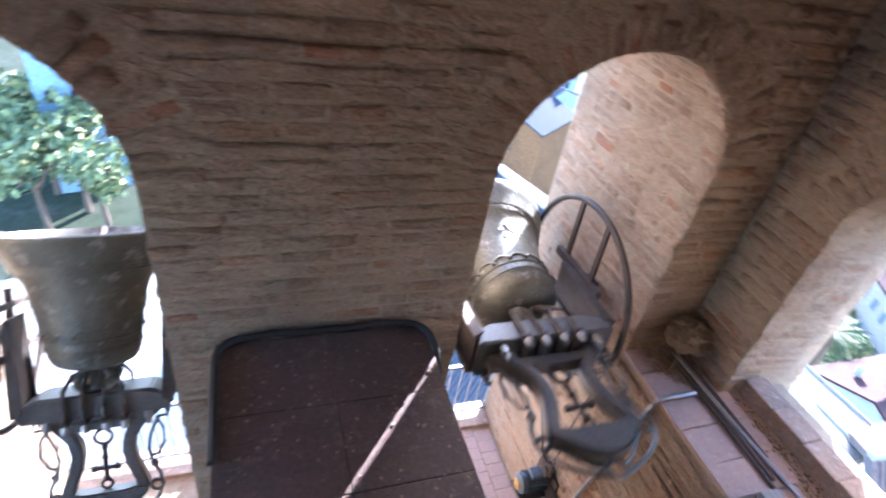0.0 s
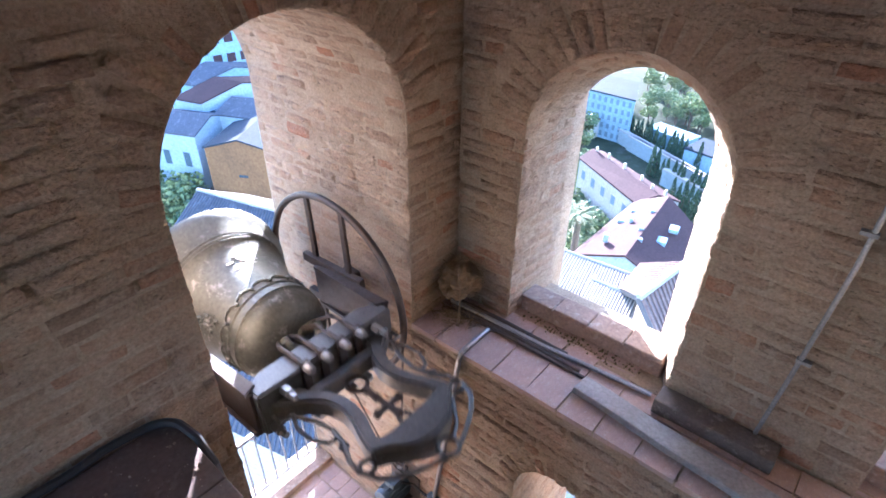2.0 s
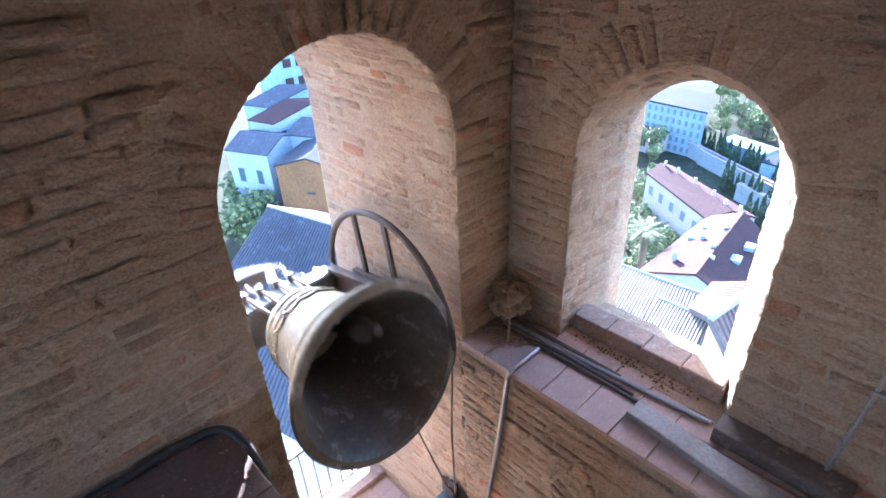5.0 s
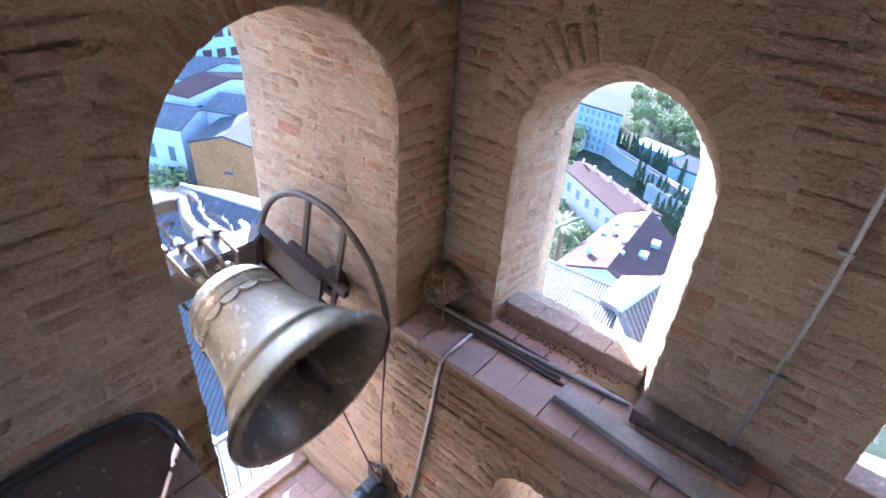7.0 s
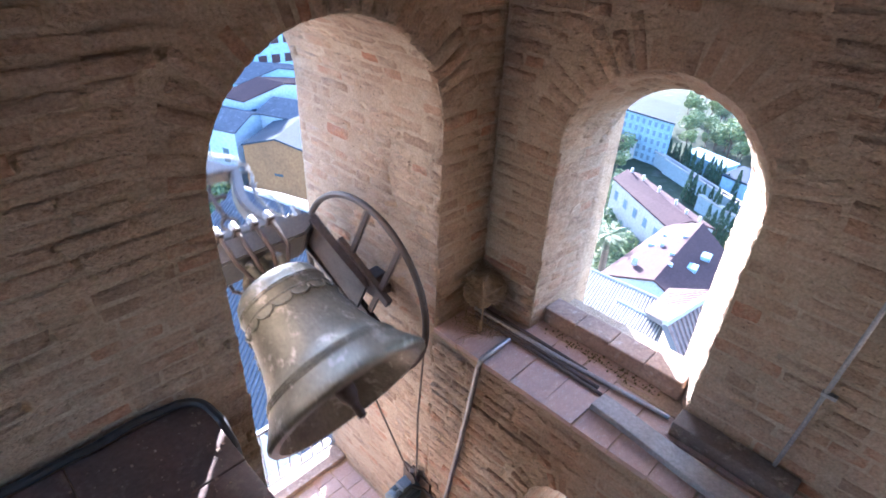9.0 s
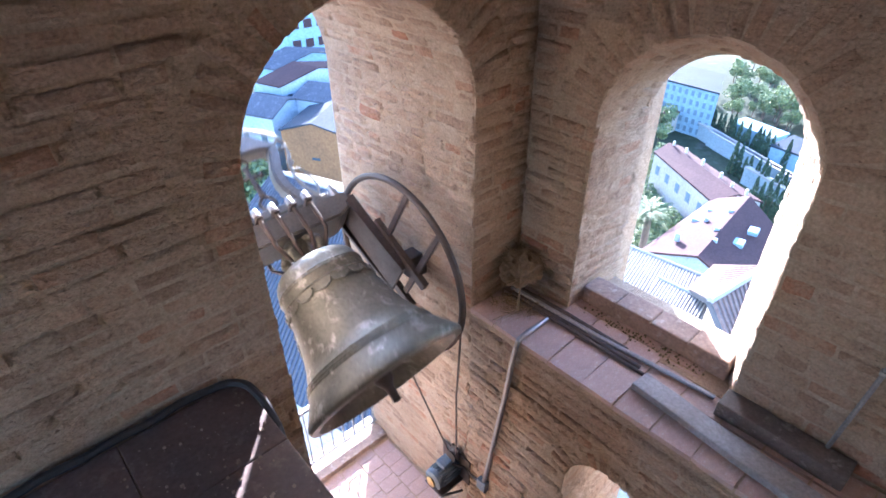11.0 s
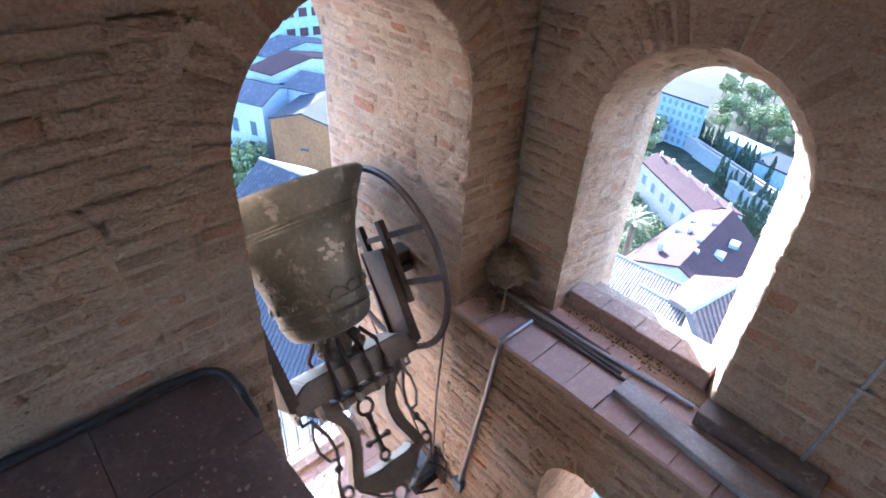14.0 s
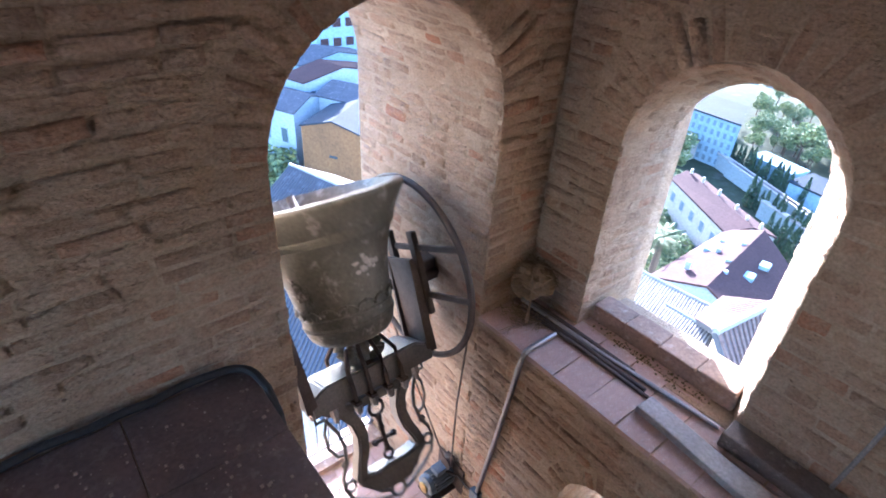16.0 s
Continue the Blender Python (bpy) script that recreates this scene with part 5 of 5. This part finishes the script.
def town():
    # long house with two wings and reddish roofs
    h = house("long white house with a dull red gabled roof", [(41.2, 17.7), (56.0, 17.7), (54.3, 10.2), (41.0, 7.2)], -28.3, M_WHITE, M_ROOF, 2.2, [(0, 4, 2, 0.9, 1.3, 1.0)])
    for x, y, s in ((43.5, 15.6, (0.55, 0.5, 0.6)), (46.6, 13.4, (0.5, 0.5, 0.9)), (44.6, 12.6, (0.4, 0.4, 0.8)), (51.0, 14.0, (0.5, 0.45, 0.8)), (48.5, 15.2, (0.4, 0.4, 0.4))):
        roof_block(h, (x, y, -26.6), s, M_WHITE, "chimney", 20)
    for x, y, z in ((47.2, 11.3, -26.75), (50.2, 11.2, -26.7), (49.0, 16.2, -27.0), (52.0, 16.0, -27.0)):
        o = roof_block(h, (x, y, z), (1.2, 0.9, 0.12), M_BLUEWALL, "skylight", 10)
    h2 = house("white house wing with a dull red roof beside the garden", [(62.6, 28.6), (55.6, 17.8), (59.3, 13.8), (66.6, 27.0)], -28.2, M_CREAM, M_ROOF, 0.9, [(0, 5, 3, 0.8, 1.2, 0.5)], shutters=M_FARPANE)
    for x, y in ((58.6, 17.0), (60.2, 19.0), (61.8, 22.0), (63.4, 25.0), (58.2, 15.2), (64.4, 27.2)):
        roof_block(h2, (x, y, -27.1), (0.32, 0.30, 0.45 if x < 61 else 0.6), M_CREAM, "chimney", 30)
    # church roofs close below
    ribbed_roof("grey half-round tile roof close below the window", (23.1, 11.6, -15.6), (23.6, 5.4, -15.6), (19.6, 4.4, -16.25), (19.2, 11.0, -16.25), M_ROOFTILE, 0.165, 0.056)
    ribbed_roof("small tiled roof with pale mortar rows", (21.9, 7.8, -15.75), (21.9, 5.0, -15.75), (19.4, 4.6, -16.1), (19.4, 7.4, -16.1), M_ROOFTILE, 0.16, 0.054)
    ribbed_roof("red and white half-round tile roof", (25.0, 3.9, -14.5), (20.5, 4.6, -14.6), (21.9, 6.1, -15.6), (24.6, 6.1, -15.4), M_REDTILE, 0.26, 0.085)
    ribbed_roof("red half-round tile roof behind the ridge", (25.0, 3.85, -14.52), (20.5, 4.55, -14.62), (19.8, 2.8, -16.2), (23.4, 2.0, -16.2), M_REDTILE, 0.34, 0.11)
    house("church side aisle wall under the tiled roofs", [(18.9, 12.0), (24.2, 12.0), (24.6, 2.6), (18.9, 2.4)], -17.6, M_CREAM, M_ROOFTILE, 0, [], over=0.0, cat="church", name="church_aisle")
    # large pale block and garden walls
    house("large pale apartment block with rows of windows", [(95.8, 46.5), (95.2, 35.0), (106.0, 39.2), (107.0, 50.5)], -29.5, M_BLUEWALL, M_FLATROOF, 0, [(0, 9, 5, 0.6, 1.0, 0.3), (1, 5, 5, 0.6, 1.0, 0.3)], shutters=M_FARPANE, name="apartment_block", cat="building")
    house("low pale annexe beside the apartment block", [(92.5, 49.0), (92.0, 41.5), (96.0, 41.2), (96.6, 48.6)], -34.5, M_CREAM, M_ROOF, 0, [(0, 4, 1, 1.0, 1.4, 0.4)], name="annexe", cat="building")
    house("low flat-roofed pale blue building behind the cypresses", [(92.0, 23.5), (91.0, 17.5), (97.0, 16.0), (98.5, 22.5)], -34.5, M_BLUEWALL, M_FLATROOF, 0, [], name="low_building", cat="building")
    house("long low flat-roofed pale building in the gardens", [(99.0, 33.0), (97.0, 25.0), (101.0, 24.0), (103.0, 32.0)], -35.2, M_BLUEWALL, M_BLUEWALL, 0, [], name="low_building", cat="building")
    for a, b in (((97.0, 39.5), (84.5, 16.0)), ((83.5, 23.5), (79.0, 13.5)), ((93.5, 34.0), (82.0, 12.0))):
        d = (Vector(b) - Vector(a)).normalized()
        o = Vector((-d.y, d.x)) * 0.35
        w = thing("garden_wall", ((a[0] + b[0]) / 2, (a[1] + b[1]) / 2, GROUND), "long pale rendered garden wall", "wall", "garden walls")
        bm = bmesh.new()
        c = Vector(((a[0] + b[0]) / 2, (a[1] + b[1]) / 2))
        prism(bm, [Vector(a) + o - c, Vector(b) + o - c, Vector(b) - o - c, Vector(a) - o - c], -0.1, 2.6)
        part("wall", bm, M_WALLSTONE, w)
        bm = bmesh.new()
        prism(bm, [Vector(a) + o * 1.4 - c, Vector(b) + o * 1.4 - c, Vector(b) - o * 1.4 - c, Vector(a) - o * 1.4 - c], 2.6, 2.85)
        part("coping", bm, M_PALE, w)
    rnd = random.Random(8)
    for k in range(26):
        a, r = radians(rnd.uniform(0, 52)), rnd.uniform(150, 330)
        x, y = 40 + r * math.cos(a), 30 + r * math.sin(a) * 0.8
        d = math.hypot(x - 40, y - 30)
        z = GROUND - (d - 120) * 0.262 - 1.0
        w, l = rnd.uniform(6, 10), rnd.uniform(7, 14)
        house("distant house with a tiled roof among trees", [(x, y), (x + w, y + 1), (x + w - 1, y + l), (x - 1, y + l - 1)], z + rnd.uniform(5, 8), rnd.choice((M_WHITE, M_CREAM)), rnd.choice((M_ROOF, M_ROOFTILE)), 1.6, [], z0=z)
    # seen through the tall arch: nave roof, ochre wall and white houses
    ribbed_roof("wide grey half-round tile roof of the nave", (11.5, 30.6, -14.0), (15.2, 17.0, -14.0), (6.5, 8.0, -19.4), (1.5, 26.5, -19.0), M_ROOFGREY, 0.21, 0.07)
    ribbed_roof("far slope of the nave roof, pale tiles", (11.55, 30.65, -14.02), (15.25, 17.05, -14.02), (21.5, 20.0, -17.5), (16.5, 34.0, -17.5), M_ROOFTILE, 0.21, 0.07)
    house("nave wall below the tiled roof", [(1.6, 24.0), (8.3, 10.2), (19.5, 24.5), (13.6, 35.0)], -19.9, M_CREAM, M_ROOFGREY, 0, [], over=0.0, cat="church", name="church_nave")
    house("bare ochre rendered house wall with small vents", [(31.6, 53.8), (40.0, 60.0), (35.0, 67.0), (26.8, 61.5)], -24.6, M_OCHRE, M_FLATROOF, 1.3, [(3, 1, 3, 1.2, 0.35, 2.0)])
    house("white two-storey house with balcony window", [(25.0, 72.0), (27.8, 65.6), (35.0, 69.5), (32.0, 76.0)], -24.5, M_WHITE, M_ROOFGREY, 1.3, [(0, 2, 2, 1.0, 2.0, 1.0)], shutters=M_SHUT)
    house("white house with a row of windows and red roof", [(31.0, 76.0), (32.5, 71.2), (45.5, 71.5), (44.5, 77.0)], -22.6, M_WHITE, M_ROOF, 1.4, [(1, 6, 4, 0.8, 1.2, 0.4)])
    house("white gabled house with grey tiles", [(33.0, 69.0), (36.0, 62.5), (43.0, 66.0), (40.0, 71.0)], -23.8, M_WHITE, M_ROOFGREY, 1.4, [(0, 3, 3, 0.7, 0.9, 0.6)])
    house("old grey-roofed house with pale walls", [(34.0, 84.0), (36.0, 79.0), (49.0, 78.5), (48.0, 85.0)], -22.5, M_BLUEWALL, M_ROOFGREY, 1.5, [(1, 5, 3, 0.9, 1.2, 0.5)])
    house("tall pale blue apartment tower with balconies", [(44.0, 98.0), (45.0, 91.0), (58.0, 90.0), (58.0, 98.0)], -11.0, M_BLUEWALL, M_BLUEWALL, 0, [(1, 5, 8, 1.6, 1.5, 0.3)], name="apartment_block", cat="building", shutters=M_ROOF)
    house("pale house behind the trees", [(-27.0, 72.0), (-24.5, 64.0), (-17.0, 66.0), (-19.0, 74.0)], -19.0, M_BLUEWALL, M_ROOFGREY, 1.5, [(0, 4, 4, 1.0, 1.4, 0.5), (1, 3, 4, 1.0, 1.4, 0.5)], shutters=M_ROOF)


outside_ground()
# pale ground seen through the far arch, spread unseen to bounce light up
_b = bmesh.new()
prism(_b, [(-70, -45), (-0.5, -45), (-0.5, 48), (-70, 48)], GROUND + 0.02, GROUND + 0.12)
tagged(part("pavement", _b, M_PAVING), "pale sunlit stone paving of the square below the tower", "pavement", kind="structure")
town()
vegetation()

ledge_and_sills()


# ---- motion ----


# seconds and turned degrees of the two bells: mouth down at 0, 360, ...
TURNED = [
    (0.0, 87), (0.2, 126), (0.5, 162), (0.75, 208), (1.0, 255), (1.25, 305), (1.5, 353), (1.7, 390), (1.8, 412), (2.0, 447), (2.25, 489), (2.5, 530), (2.75, 573),
    (3.0, 623), (3.25, 678), (3.5, 722), (3.75, 768), (4.0, 815), (4.2, 839), (4.5, 883), (4.78, 937), (5.03, 988), (5.27, 1037), (5.5, 1082), (5.72, 1127),
    (5.95, 1175), (6.3, 1240), (6.5, 1265), (6.75, 1312), (7.0, 1363), (7.25, 1411), (7.5, 1453), (7.75, 1502), (8.0, 1548), (8.25, 1592), (8.5, 1636),
    (8.75, 1682), (9.0, 1736), (9.25, 1782), (9.5, 1822), (9.7, 1865), (9.87, 1895), (10.2, 1950), (10.5, 2000), (10.77, 2055), (11.0, 2100), (11.25, 2150),
    (11.5, 2200), (11.8, 2254), (12.0, 2288), (12.25, 2330), (12.5, 2377), (12.75, 2427), (13.0, 2477), (13.25, 2523), (13.5, 2565), (13.75, 2618), (14.0, 2664),
    (14.25, 2702), (14.5, 2746), (14.75, 2788), (15.0, 2840), (15.25, 2888), (15.5, 2935), (15.75, 2988), (16.0, 3034),
]


def motions():
    """Both bells turn full circle, the far one out of step with the near one."""
    walk(BELL_R, [(t, pose(BELL_R_X, AXIS_Y, AXIS_Z, a)) for t, a in TURNED])
    ahead = [(t + 1.45, a) for t, a in TURNED if t + 1.45 <= 15.99]
    rows = [(0.0, 148), (0.3, 192), (0.6, 250), (0.85, 302), (1.1, 354), (1.3, 402)] + [(t, a + 360) for t, a in ahead] + [(16.0, ahead[-1][1] + 360 + 40)]
    def swing(clap, turned):
        """The clapper leans on the bell's wall and falls across it on the way down."""
        lean = [(0, 4), (60, -14), (110, -26), (250, -27), (285, -6), (310, 10), (340, 8), (360, 4)]
        out = []
        for t, a in turned:
            p = a % 360
            for (p0, l0), (p1, l1) in zip(lean, lean[1:]):
                if p0 <= p <= p1:
                    out.append((t, pose(0, 0, 0.20, l0 + (l1 - l0) * (p - p0) / (p1 - p0))))
                    break
        walk(clap, out)

    swing(CLAP_R, TURNED)
    swing(CLAP_L, rows)
    walk(BELL_L, [(t, pose(BELL_L_X, AXIS_Y, AXIS_Z, a)) for t, a in rows])


motions()
